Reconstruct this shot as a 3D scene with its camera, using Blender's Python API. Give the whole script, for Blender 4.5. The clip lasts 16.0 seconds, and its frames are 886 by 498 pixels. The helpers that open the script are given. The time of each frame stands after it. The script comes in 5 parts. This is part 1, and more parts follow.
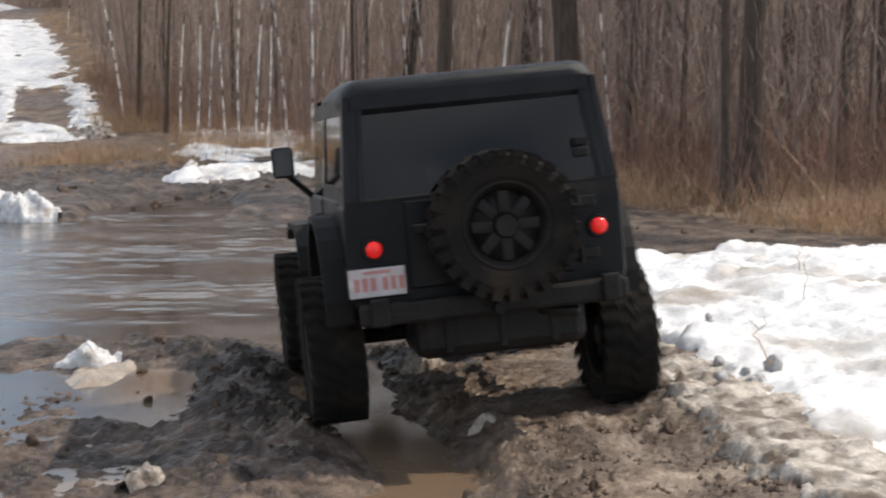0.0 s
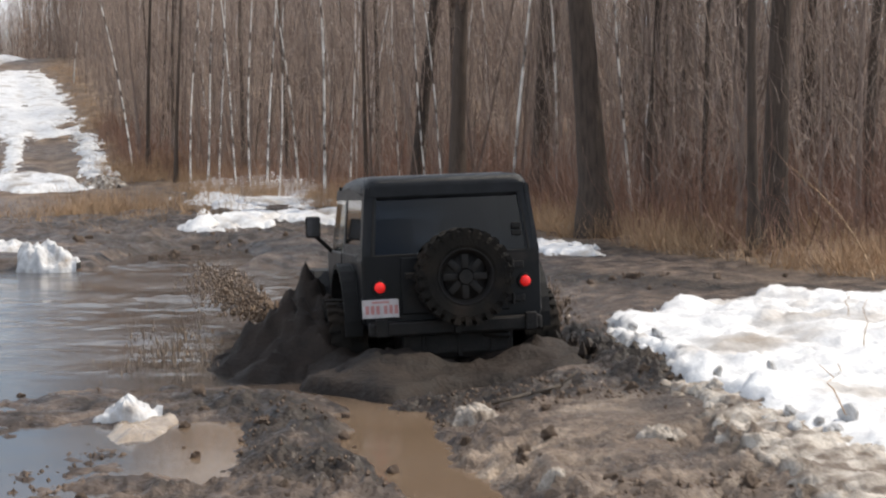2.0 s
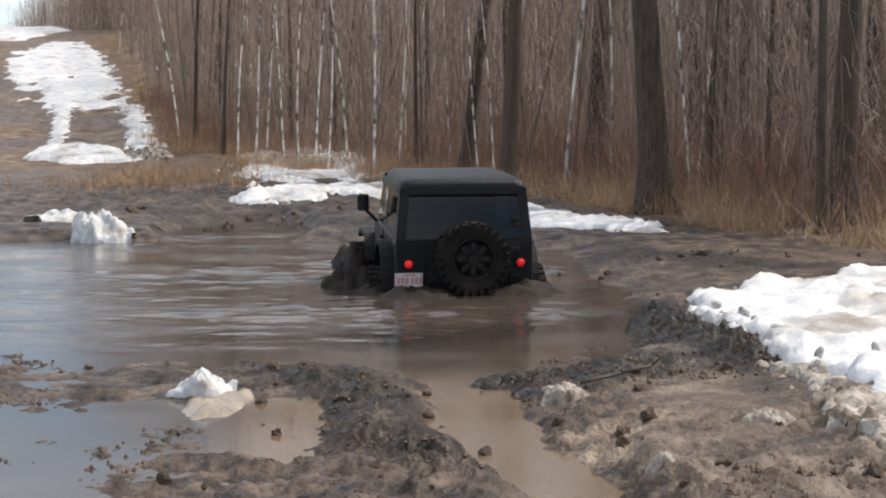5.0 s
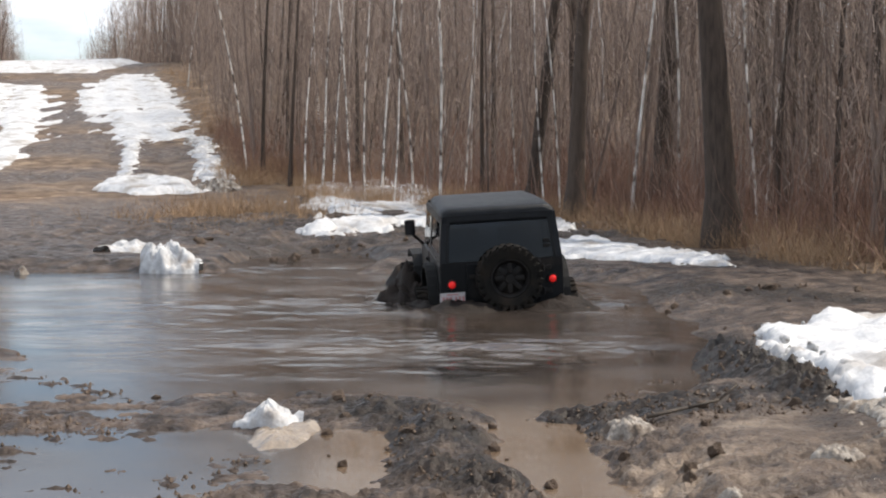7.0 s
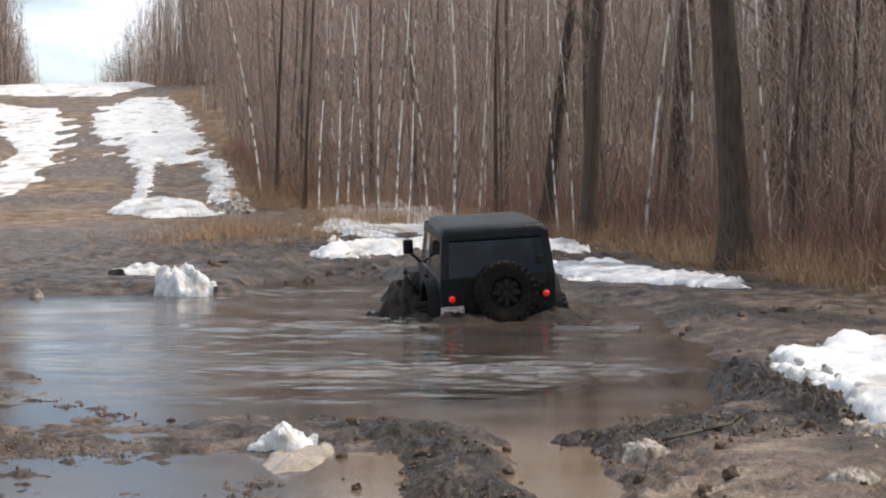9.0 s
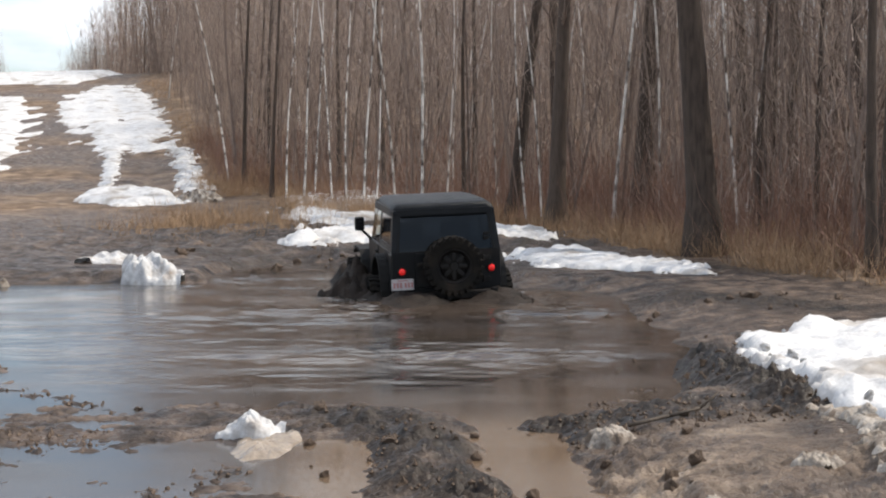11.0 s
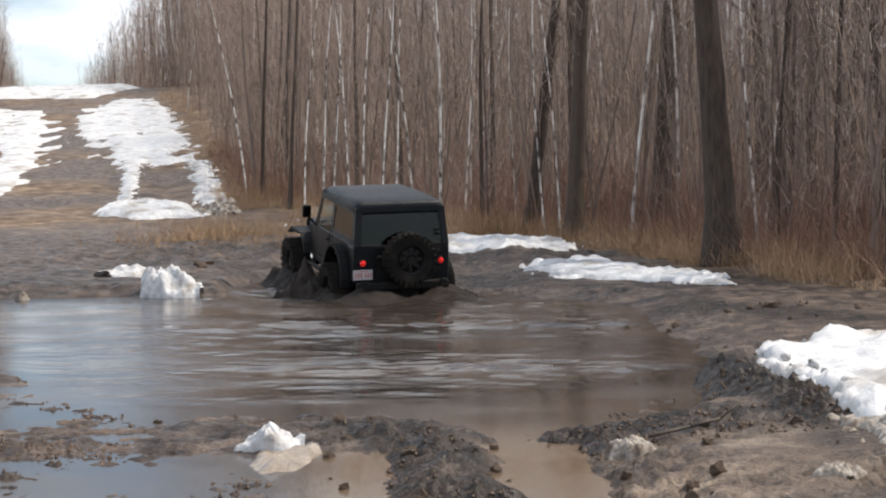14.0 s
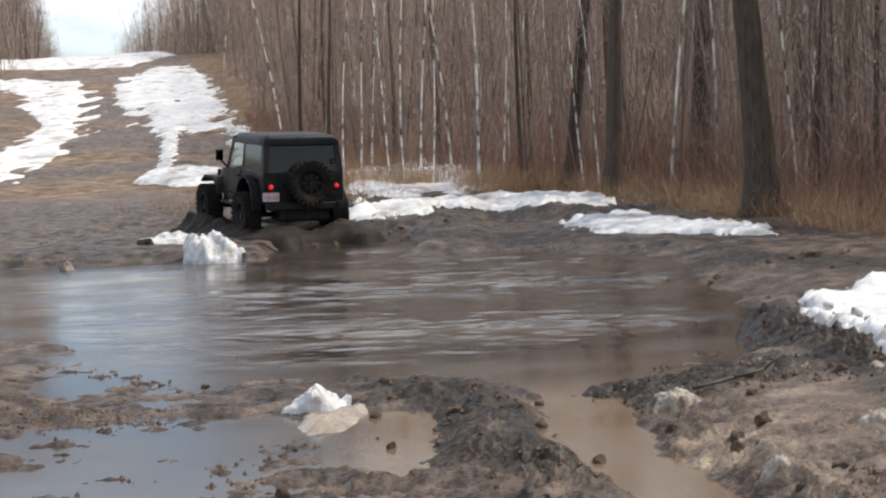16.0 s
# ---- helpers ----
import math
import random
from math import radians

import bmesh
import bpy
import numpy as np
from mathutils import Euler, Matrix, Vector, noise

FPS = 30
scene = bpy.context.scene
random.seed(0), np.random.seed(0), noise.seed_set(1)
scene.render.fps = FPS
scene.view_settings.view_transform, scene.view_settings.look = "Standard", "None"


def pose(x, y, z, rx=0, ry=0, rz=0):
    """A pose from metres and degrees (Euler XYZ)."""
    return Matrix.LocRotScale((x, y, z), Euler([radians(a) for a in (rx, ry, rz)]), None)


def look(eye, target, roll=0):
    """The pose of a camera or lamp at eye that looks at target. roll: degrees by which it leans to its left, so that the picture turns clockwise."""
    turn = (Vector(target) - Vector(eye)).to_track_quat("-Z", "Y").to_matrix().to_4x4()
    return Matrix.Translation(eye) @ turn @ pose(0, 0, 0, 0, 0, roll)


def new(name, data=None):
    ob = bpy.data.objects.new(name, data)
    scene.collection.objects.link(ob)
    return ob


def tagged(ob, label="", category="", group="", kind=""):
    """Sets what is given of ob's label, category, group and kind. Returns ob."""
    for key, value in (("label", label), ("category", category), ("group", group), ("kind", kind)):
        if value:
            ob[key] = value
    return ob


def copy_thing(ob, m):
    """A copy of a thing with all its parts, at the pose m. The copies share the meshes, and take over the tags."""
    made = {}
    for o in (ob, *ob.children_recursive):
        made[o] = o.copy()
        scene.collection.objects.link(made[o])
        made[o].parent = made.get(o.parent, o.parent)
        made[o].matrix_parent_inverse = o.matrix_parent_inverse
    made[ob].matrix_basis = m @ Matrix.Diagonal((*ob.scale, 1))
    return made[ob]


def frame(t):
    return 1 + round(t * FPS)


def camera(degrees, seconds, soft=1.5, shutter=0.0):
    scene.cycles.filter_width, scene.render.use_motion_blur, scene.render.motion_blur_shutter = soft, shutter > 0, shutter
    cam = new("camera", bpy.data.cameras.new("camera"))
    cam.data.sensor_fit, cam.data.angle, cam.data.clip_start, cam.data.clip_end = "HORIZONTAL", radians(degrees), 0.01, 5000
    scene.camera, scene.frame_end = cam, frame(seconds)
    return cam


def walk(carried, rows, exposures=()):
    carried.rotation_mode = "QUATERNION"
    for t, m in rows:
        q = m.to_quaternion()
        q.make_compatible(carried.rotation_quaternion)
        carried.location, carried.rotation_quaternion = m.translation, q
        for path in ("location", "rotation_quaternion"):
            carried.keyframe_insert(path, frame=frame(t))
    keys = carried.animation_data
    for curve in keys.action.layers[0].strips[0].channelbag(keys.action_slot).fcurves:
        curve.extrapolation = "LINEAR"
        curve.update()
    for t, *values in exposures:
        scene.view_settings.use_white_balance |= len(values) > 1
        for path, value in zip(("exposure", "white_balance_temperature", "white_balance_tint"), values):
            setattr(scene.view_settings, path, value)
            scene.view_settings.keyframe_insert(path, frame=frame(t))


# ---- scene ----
cam = camera(30, 16.0, soft=2.0, shutter=0.5)
PATH = [
    (0, (0.628, -0.792, 1.880), (1.156, 9.151, 0.953), 0.00),
    (0.5, (0.621, -0.853, 1.870), (1.401, 9.083, 1.052), -0.14),
    (1, (0.582, -0.850, 1.885), (1.128, 9.104, 1.103), -0.58),
    (1.5, (0.453, -0.781, 1.855), (1.551, 9.123, 1.022), -1.03),
    (2, (0.308, -0.439, 1.853), (0.827, 9.526, 1.211), -0.47),
    (2.5, (0.168, -0.153, 1.803), (0.730, 9.816, 1.249), 0.11),
    (3, (0.012, -0.016, 1.791), (1.167, 9.889, 1.041), -1.23),
    (3.5, (0.012, 0.038, 1.791), (0.725, 9.913, 0.381), -1.38),
    (4, (0.017, 0.011, 1.801), (0.419, 9.957, 0.850), -0.97),
    (4.5, (0.007, 0.003, 1.801), (0.371, 9.965, 1.015), -0.27),
    (5, (0.002, 0.037, 1.792), (0.289, 10.002, 1.009), 0.11),
    (7.5, (-0.008, 0.012, 1.800), (-0.193, 9.997, 1.289), 0.19),
    (8, (-0.008, -0.004, 1.803), (-0.233, 9.983, 1.347), 0.18),
    (10.5, (-0.005, 0.034, 1.800), (-0.055, 10.023, 1.327), 0.08),
    (11, (-0.000, 0.000, 1.800), (-0.000, 9.986, 1.268), -0.00),
    (11.5, (0.000, 0.043, 1.800), (0.013, 10.027, 1.240), -0.15),
    (12, (-0.002, 0.030, 1.802), (0.020, 10.015, 1.249), -0.30),
    (12.5, (0.003, 0.011, 1.806), (0.048, 10.000, 1.349), -0.21),
    (13, (-0.003, 0.018, 1.804), (0.029, 10.010, 1.404), -0.13),
    (13.5, (-0.004, 0.016, 1.803), (-0.017, 10.006, 1.356), -0.21),
    (14, (-0.000, 0.019, 1.797), (-0.112, 10.007, 1.335), -0.34),
    (14.5, (-0.001, 0.016, 1.795), (-0.164, 10.002, 1.300), -0.45),
    (15, (0.002, 0.082, 1.794), (-0.205, 10.065, 1.250), -0.44),
    (15.5, (-0.000, 0.034, 1.793), (-0.229, 10.014, 1.210), -0.47),
    (16, (-0.000, -0.028, 1.802), (-0.360, 9.940, 1.096), -2.04),
]
walk(cam, [(t, look(eye, target, roll)) for t, eye, target, roll in PATH])

# ---------------------------------------------------------------- light
SUN_ELEVATION, SUN_AZIMUTH = 51.0, 74.0        # degrees; azimuth from +y towards +x
scene.view_settings.exposure = 0.03
world = bpy.data.worlds.new("sky")
scene.world = world
world.use_nodes = True
wn, wl = world.node_tree.nodes, world.node_tree.links
wn.clear()
sky = wn.new("ShaderNodeTexSky")
sky.sky_type, sky.sun_disc = "NISHITA", False
sky.sun_elevation, sky.sun_rotation = radians(SUN_ELEVATION), radians(SUN_AZIMUTH)
sky.air_density, sky.dust_density, sky.ozone_density = 1.0, 0.0, 3.5
wc = wn.new("ShaderNodeTexCoord")
wmap = wn.new("ShaderNodeMapping")
wmap.inputs["Scale"].default_value = (3, 3, 9)
wnoise = wn.new("ShaderNodeTexNoise")
wnoise.inputs["Scale"].default_value, wnoise.inputs["Detail"].default_value = 1.6, 6
wramp = wn.new("ShaderNodeValToRGB")
wramp.color_ramp.elements[0].position, wramp.color_ramp.elements[1].position = 0.385, 0.58
wmix = wn.new("ShaderNodeMix")
wmix.data_type = "RGBA"
wmix.inputs["B"].default_value = (9.6, 10.0, 10.6, 1)
wbg = wn.new("ShaderNodeBackground")
wbg.inputs["Strength"].default_value = 0.118
wo = wn.new("ShaderNodeOutputWorld")
wl.new(wc.outputs["Generated"], wmap.inputs["Vector"])
wl.new(wmap.outputs["Vector"], wnoise.inputs["Vector"])
wl.new(wnoise.outputs["Fac"], wramp.inputs["Fac"])
wl.new(wramp.outputs["Color"], wmix.inputs["Factor"])
wl.new(sky.outputs["Color"], wmix.inputs["A"])
wl.new(wmix.outputs["Result"], wbg.inputs["Color"])
wl.new(wbg.outputs["Background"], wo.inputs["Surface"])

sun = new("sun", bpy.data.lights.new("sun", "SUN"))
sun.data.energy, sun.data.angle, sun.data.color = 4.3, radians(0.5), (1.0, 0.90, 0.765)
az, el = radians(SUN_AZIMUTH), radians(SUN_ELEVATION)
sun.matrix_world = look((0, 0, 60), Vector((0, 0, 60)) - Vector((math.sin(az) * math.cos(el), math.cos(az) * math.cos(el), math.sin(el))))

# ---------------------------------------------------------------- materials


def material(name, low, high, scale=6.0, rough=0.7, rough_var=0.1, bump=0.2, bump_scale=40.0, metal=0.0, stretch=(1, 1, 1), spec=0.5, island=0.0, obj=0.0, stain=None, stain_at=(0.5, 0.62), stain_scale=1.5, coat=0.0):
    """A surface whose colour runs between two tones by two scales of noise, with grain as relief."""
    m = bpy.data.materials.new(name)
    m.use_nodes = True
    n, l = m.node_tree.nodes, m.node_tree.links
    b = n["Principled BSDF"]
    tc, mp = n.new("ShaderNodeTexCoord"), n.new("ShaderNodeMapping")
    mp.inputs["Scale"].default_value = stretch
    l.new(tc.outputs["Object"], mp.inputs["Vector"])
    n1, n2 = n.new("ShaderNodeTexNoise"), n.new("ShaderNodeTexNoise")
    for t, s in ((n1, scale), (n2, scale * 9)):
        t.inputs["Scale"].default_value, t.inputs["Detail"].default_value = s, 8
        l.new(mp.outputs["Vector"], t.inputs["Vector"])
    add = n.new("ShaderNodeMath")
    add.operation = "MULTIPLY_ADD"
    l.new(n2.outputs["Fac"], add.inputs[0])
    add.inputs[1].default_value = 0.45
    l.new(n1.outputs["Fac"], add.inputs[2])
    last = add.outputs[0]
    for on, node, out in ((island, "ShaderNodeNewGeometry", "Random Per Island"), (obj, "ShaderNodeObjectInfo", "Random")):
        if on:
            g, a2 = n.new(node), n.new("ShaderNodeMath")
            a2.operation = "MULTIPLY_ADD"
            l.new(g.outputs[out], a2.inputs[0])
            a2.inputs[1].default_value = on
            l.new(last, a2.inputs[2])
            last = a2.outputs[0]
    r = n.new("ShaderNodeValToRGB")
    r.color_ramp.elements[0].position, r.color_ramp.elements[1].position = 0.5, 0.92 + (island + obj) * 0.5
    r.color_ramp.elements[0].color, r.color_ramp.elements[1].color = (*low, 1), (*high, 1)
    l.new(last, r.inputs["Fac"])
    colour = r.outputs["Color"]
    if stain:
        n3, r3, mx = n.new("ShaderNodeTexNoise"), n.new("ShaderNodeValToRGB"), n.new("ShaderNodeMix")
        n3.inputs["Scale"].default_value, n3.inputs["Detail"].default_value = stain_scale, 7
        l.new(tc.outputs["Object"], n3.inputs["Vector"])
        r3.color_ramp.elements[0].position, r3.color_ramp.elements[1].position = stain_at
        l.new(n3.outputs["Fac"], r3.inputs["Fac"])
        mx.data_type = "RGBA"
        l.new(r3.outputs["Color"], mx.inputs["Factor"])
        l.new(colour, mx.inputs["A"])
        mx.inputs["B"].default_value = (*stain, 1)
        colour = mx.outputs["Result"]
    l.new(colour, b.inputs["Base Color"])
    rr = n.new("ShaderNodeMapRange")
    rr.inputs["To Min"].default_value, rr.inputs["To Max"].default_value = max(0.02, rough - rough_var), min(1, rough + rough_var)
    l.new(n1.outputs["Fac"], rr.inputs["Value"])
    l.new(rr.outputs["Result"], b.inputs["Roughness"])
    b.inputs["Metallic"].default_value, b.inputs["Specular IOR Level"].default_value = metal, spec
    b.inputs["Coat Weight"].default_value = coat
    if bump:
        n4, bp = n.new("ShaderNodeTexNoise"), n.new("ShaderNodeBump")
        n4.inputs["Scale"].default_value, n4.inputs["Detail"].default_value = bump_scale, 6
        l.new(mp.outputs["Vector"], n4.inputs["Vector"])
        l.new(n4.outputs["Fac"], bp.inputs["Height"])
        bp.inputs["Strength"].default_value, bp.inputs["Distance"].default_value = bump, 0.02
        l.new(bp.outputs["Normal"], b.inputs["Normal"])
    return m


def glass(name, colour, rough=0.02, ior=1.1):
    m = bpy.data.materials.new(name)
    m.use_nodes = True
    b = m.node_tree.nodes["Principled BSDF"]
    b.inputs["Base Color"].default_value = (*colour, 1)
    b.inputs["Roughness"].default_value = rough
    b.inputs["Transmission Weight"].default_value = 1.0
    b.inputs["IOR"].default_value = ior
    return m


def glow(name, colour, strength):
    m = bpy.data.materials.new(name)
    m.use_nodes = True
    b = m.node_tree.nodes["Principled BSDF"]
    b.inputs["Base Color"].default_value = (*colour, 1)
    b.inputs["Roughness"].default_value = 0.15
    b.inputs["Emission Color"].default_value = (*colour, 1)
    b.inputs["Emission Strength"].default_value = strength
    return m


SNOW = material("snow", (0.5, 0.5, 0.51), (0.82, 0.82, 0.82), 4.0, 0.55, 0.1, 1.0, 9, stain=(0.27, 0.225, 0.18), stain_at=(0.52, 0.74), stain_scale=1.1)
DIRTY_SNOW = material("dirty_snow", (0.15, 0.12, 0.092), (0.56, 0.51, 0.45), 7.0, 0.65, 0.15, 0.9, 22, stain=(0.12, 0.088, 0.064), stain_at=(0.46, 0.62), stain_scale=6.0)
OLD_SNOW = material("old_snow", (0.36, 0.36, 0.37), (0.74, 0.74, 0.74), 6.0, 0.6, 0.1, 1.0, 12, stain=(0.25, 0.2, 0.16), stain_at=(0.52, 0.72), stain_scale=4.0)
ICE = material("old_ice", (0.22, 0.17, 0.125), (0.40, 0.33, 0.255), 6.0, 0.25, 0.1, 0.4, 25)
BARK = material("dark_bark", (0.03, 0.021, 0.016), (0.10, 0.074, 0.058), 5.0, 0.9, 0.05, 1.0, 16, stretch=(4, 4, 0.6), obj=0.25)
GREY_BARK = material("grey_bark", (0.03, 0.022, 0.019), (0.25, 0.19, 0.158), 3.0, 0.9, 0.05, 0.8, 18, stretch=(3, 3, 0.7), island=0.5)
BIRCH = material("birch_bark", (0.38, 0.34, 0.30), (0.88, 0.85, 0.81), 3.0, 0.75, 0.1, 0.4, 20, stretch=(1, 1, 1.2), stain=(0.09, 0.07, 0.06), stain_at=(0.47, 0.6), stain_scale=2.2, obj=0.3)
TWIG = material("twigs", (0.05, 0.036, 0.03), (0.41, 0.32, 0.265), 0.6, 0.85, 0.05, 0.0, island=0.5)
BRUSH = material("red_brown_brush", (0.03, 0.018, 0.014), (0.28, 0.162, 0.118), 0.5, 0.85, 0.05, 0.0, island=0.5)
GRASS = material("dry_grass", (0.10, 0.06, 0.035), (0.45, 0.30, 0.18), 0.6, 0.8, 0.05, 0.0, island=0.5)
CLOD = material("mud_clods", (0.042, 0.030, 0.023), (0.15, 0.108, 0.08), 4.0, 0.75, 0.15, 0.8, 30, obj=0.2, island=0.2, spec=0.25)
SPRAY = material("muddy_spray", (0.05, 0.035, 0.026), (0.21, 0.15, 0.105), 4.0, 0.35, 0.15, 0.0, island=0.4)
# wet mud beside the vehicle, with the vehicle's shade put into its colour
SHADED_MUD = material("shaded_mud_spray", (0.009, 0.007, 0.006), (0.034, 0.025, 0.02), 4.0, 0.7, 0.2, 0.8, 24, island=0.2, spec=0.2)
STICK = material("wet_stick", (0.03, 0.022, 0.016), (0.10, 0.075, 0.055), 5.0, 0.7, 0.1, 0.6, 40)
PAINT = material("black_paint", (0.003, 0.0035, 0.0045), (0.007, 0.008, 0.010), 3.0, 0.4, 0.08, 0.0, stain=(0.045, 0.035, 0.028), stain_at=(0.56, 0.82), stain_scale=2.2, spec=0.22)
TOP = material("black_hardtop", (0.006, 0.007, 0.009), (0.014, 0.016, 0.019), 8.0, 0.36, 0.08, 0.35, 160, stain=(0.025, 0.022, 0.02), stain_at=(0.6, 0.85), stain_scale=3.0, spec=0.22)
RUBBER = material("muddy_rubber", (0.006, 0.0055, 0.005), (0.018, 0.015, 0.012), 6.0, 0.85, 0.1, 0.5, 60, stain=(0.035, 0.026, 0.019), stain_at=(0.5, 0.75), stain_scale=4.0, spec=0.22)
PLASTIC = material("black_plastic", (0.006, 0.006, 0.0065), (0.014, 0.0135, 0.013), 10.0, 0.6, 0.1, 0.3, 120, spec=0.22)
STEEL = material("scuffed_steel", (0.3, 0.3, 0.31), (0.55, 0.55, 0.56), 12.0, 0.35, 0.12, 0.2, 60, metal=1.0, stain=(0.08, 0.06, 0.05), stain_at=(0.5, 0.75), stain_scale=5.0)
BLACK_STEEL = material("black_steel", (0.006, 0.006, 0.0065), (0.02, 0.017, 0.015), 8.0, 0.5, 0.1, 0.3, 60, spec=0.22)
PLATE = material("plate_white", (0.42, 0.38, 0.38), (0.6, 0.56, 0.57), 12.0, 0.45, 0.1, 0.0, stain=(0.35, 0.28, 0.25), stain_at=(0.6, 0.9), stain_scale=9.0)
PLATE_RED = material("plate_red", (0.42, 0.17, 0.17), (0.52, 0.24, 0.23), 12.0, 0.45, 0.1, 0.0)
SEAT = material("dark_seat_cloth", (0.012, 0.012, 0.013), (0.03, 0.03, 0.03), 20.0, 0.9, 0.05, 0.3, 200)
TINT = glass("tinted_glass", (0.012, 0.016, 0.022), 0.06, 1.4)
CLEAR = glass("clear_glass", (0.75, 0.8, 0.8))
LAMP = glow("red_tail_lamp", (0.85, 0.02, 0.018), 0.22)
DIM_MIRROR = material("dim_mirror", (0.03, 0.03, 0.035), (0.05, 0.05, 0.055), 5.0, 0.1, 0.05, 0.0, metal=1.0)
LENS = material("dark_red_lens", (0.12, 0.004, 0.004), (0.2, 0.01, 0.008), 20.0, 0.15, 0.05, 0.0)


def ground_material():
    """Mud by the road, leaf litter in the wood and a brown track on the hill, by masks of the sheet."""
    m = bpy.data.materials.new("wet_mud_and_litter")
    m.use_nodes = True
    n, l = m.node_tree.nodes, m.node_tree.links
    b = n["Principled BSDF"]
    tc = n.new("ShaderNodeTexCoord")

    def ramp(scale, stops, detail=8):
        t, r = n.new("ShaderNodeTexNoise"), n.new("ShaderNodeValToRGB")
        t.inputs["Scale"].default_value, t.inputs["Detail"].default_value = scale, detail
        t.inputs["Roughness"].default_value = 0.65
        l.new(tc.outputs["Object"], t.inputs["Vector"])
        l.new(t.outputs["Fac"], r.inputs["Fac"])
        e = r.color_ramp.elements
        e[0].position, e[0].color = stops[0][0], (*stops[0][1], 1)
        e[1].position, e[1].color = stops[-1][0], (*stops[-1][1], 1)
        for p, c in stops[1:-1]:
            e.new(p).color = (*c, 1)
        return t, r.outputs["Color"]

    def mix(a, c, fac):
        x = n.new("ShaderNodeMix")
        x.data_type = "RGBA"
        l.new(fac, x.inputs["Factor"])
        l.new(a, x.inputs["A"])
        l.new(c, x.inputs["B"])
        return x.outputs["Result"]

    def attr(name):
        a = n.new("ShaderNodeAttribute")
        a.attribute_name = name
        return a.outputs["Fac"]

    _, wet = ramp(3.2, [(0.38, (0.022, 0.016, 0.013)), (0.5, (0.072, 0.052, 0.041)), (0.64, (0.16, 0.118, 0.09))])
    _, pale = ramp(2.2, [(0.36, (0.07, 0.05, 0.037)), (0.52, (0.175, 0.129, 0.095)), (0.68, (0.38, 0.305, 0.235))])
    _, litter = ramp(1.4, [(0.36, (0.085, 0.057, 0.042)), (0.52, (0.205, 0.143, 0.098)), (0.68, (0.40, 0.30, 0.205))])
    col = mix(wet, pale, attr("pale"))
    _, dark = ramp(6.0, [(0.38, (0.009, 0.0065, 0.005)), (0.66, (0.045, 0.032, 0.024))])
    col = mix(col, dark, attr("thrown"))
    col = mix(col, litter, attr("litter"))
    l.new(col, b.inputs["Base Color"])
    b.inputs["Specular IOR Level"].default_value = 0.3
    t2, _ = ramp(5.0, [(0.3, (0, 0, 0)), (0.7, (1, 1, 1))])
    rr, dry = n.new("ShaderNodeMapRange"), n.new("ShaderNodeMath")
    rr.inputs["From Min"].default_value, rr.inputs["From Max"].default_value = 0.3, 0.65
    rr.inputs["To Min"].default_value, rr.inputs["To Max"].default_value = 0.22, 0.7
    l.new(t2.outputs["Fac"], rr.inputs["Value"])
    dry.operation = "MAXIMUM"
    l.new(rr.outputs["Result"], dry.inputs[0])
    l.new(attr("dry"), dry.inputs[1])
    l.new(dry.outputs[0], b.inputs["Roughness"])
    t3, bp = n.new("ShaderNodeTexNoise"), n.new("ShaderNodeBump")
    t3.inputs["Scale"].default_value, t3.inputs["Detail"].default_value = 22, 8
    l.new(tc.outputs["Object"], t3.inputs["Vector"])
    l.new(t3.outputs["Fac"], bp.inputs["Height"])
    bp.inputs["Strength"].default_value, bp.inputs["Distance"].default_value = 0.9, 0.035
    l.new(bp.outputs["Normal"], b.inputs["Normal"])
    return m


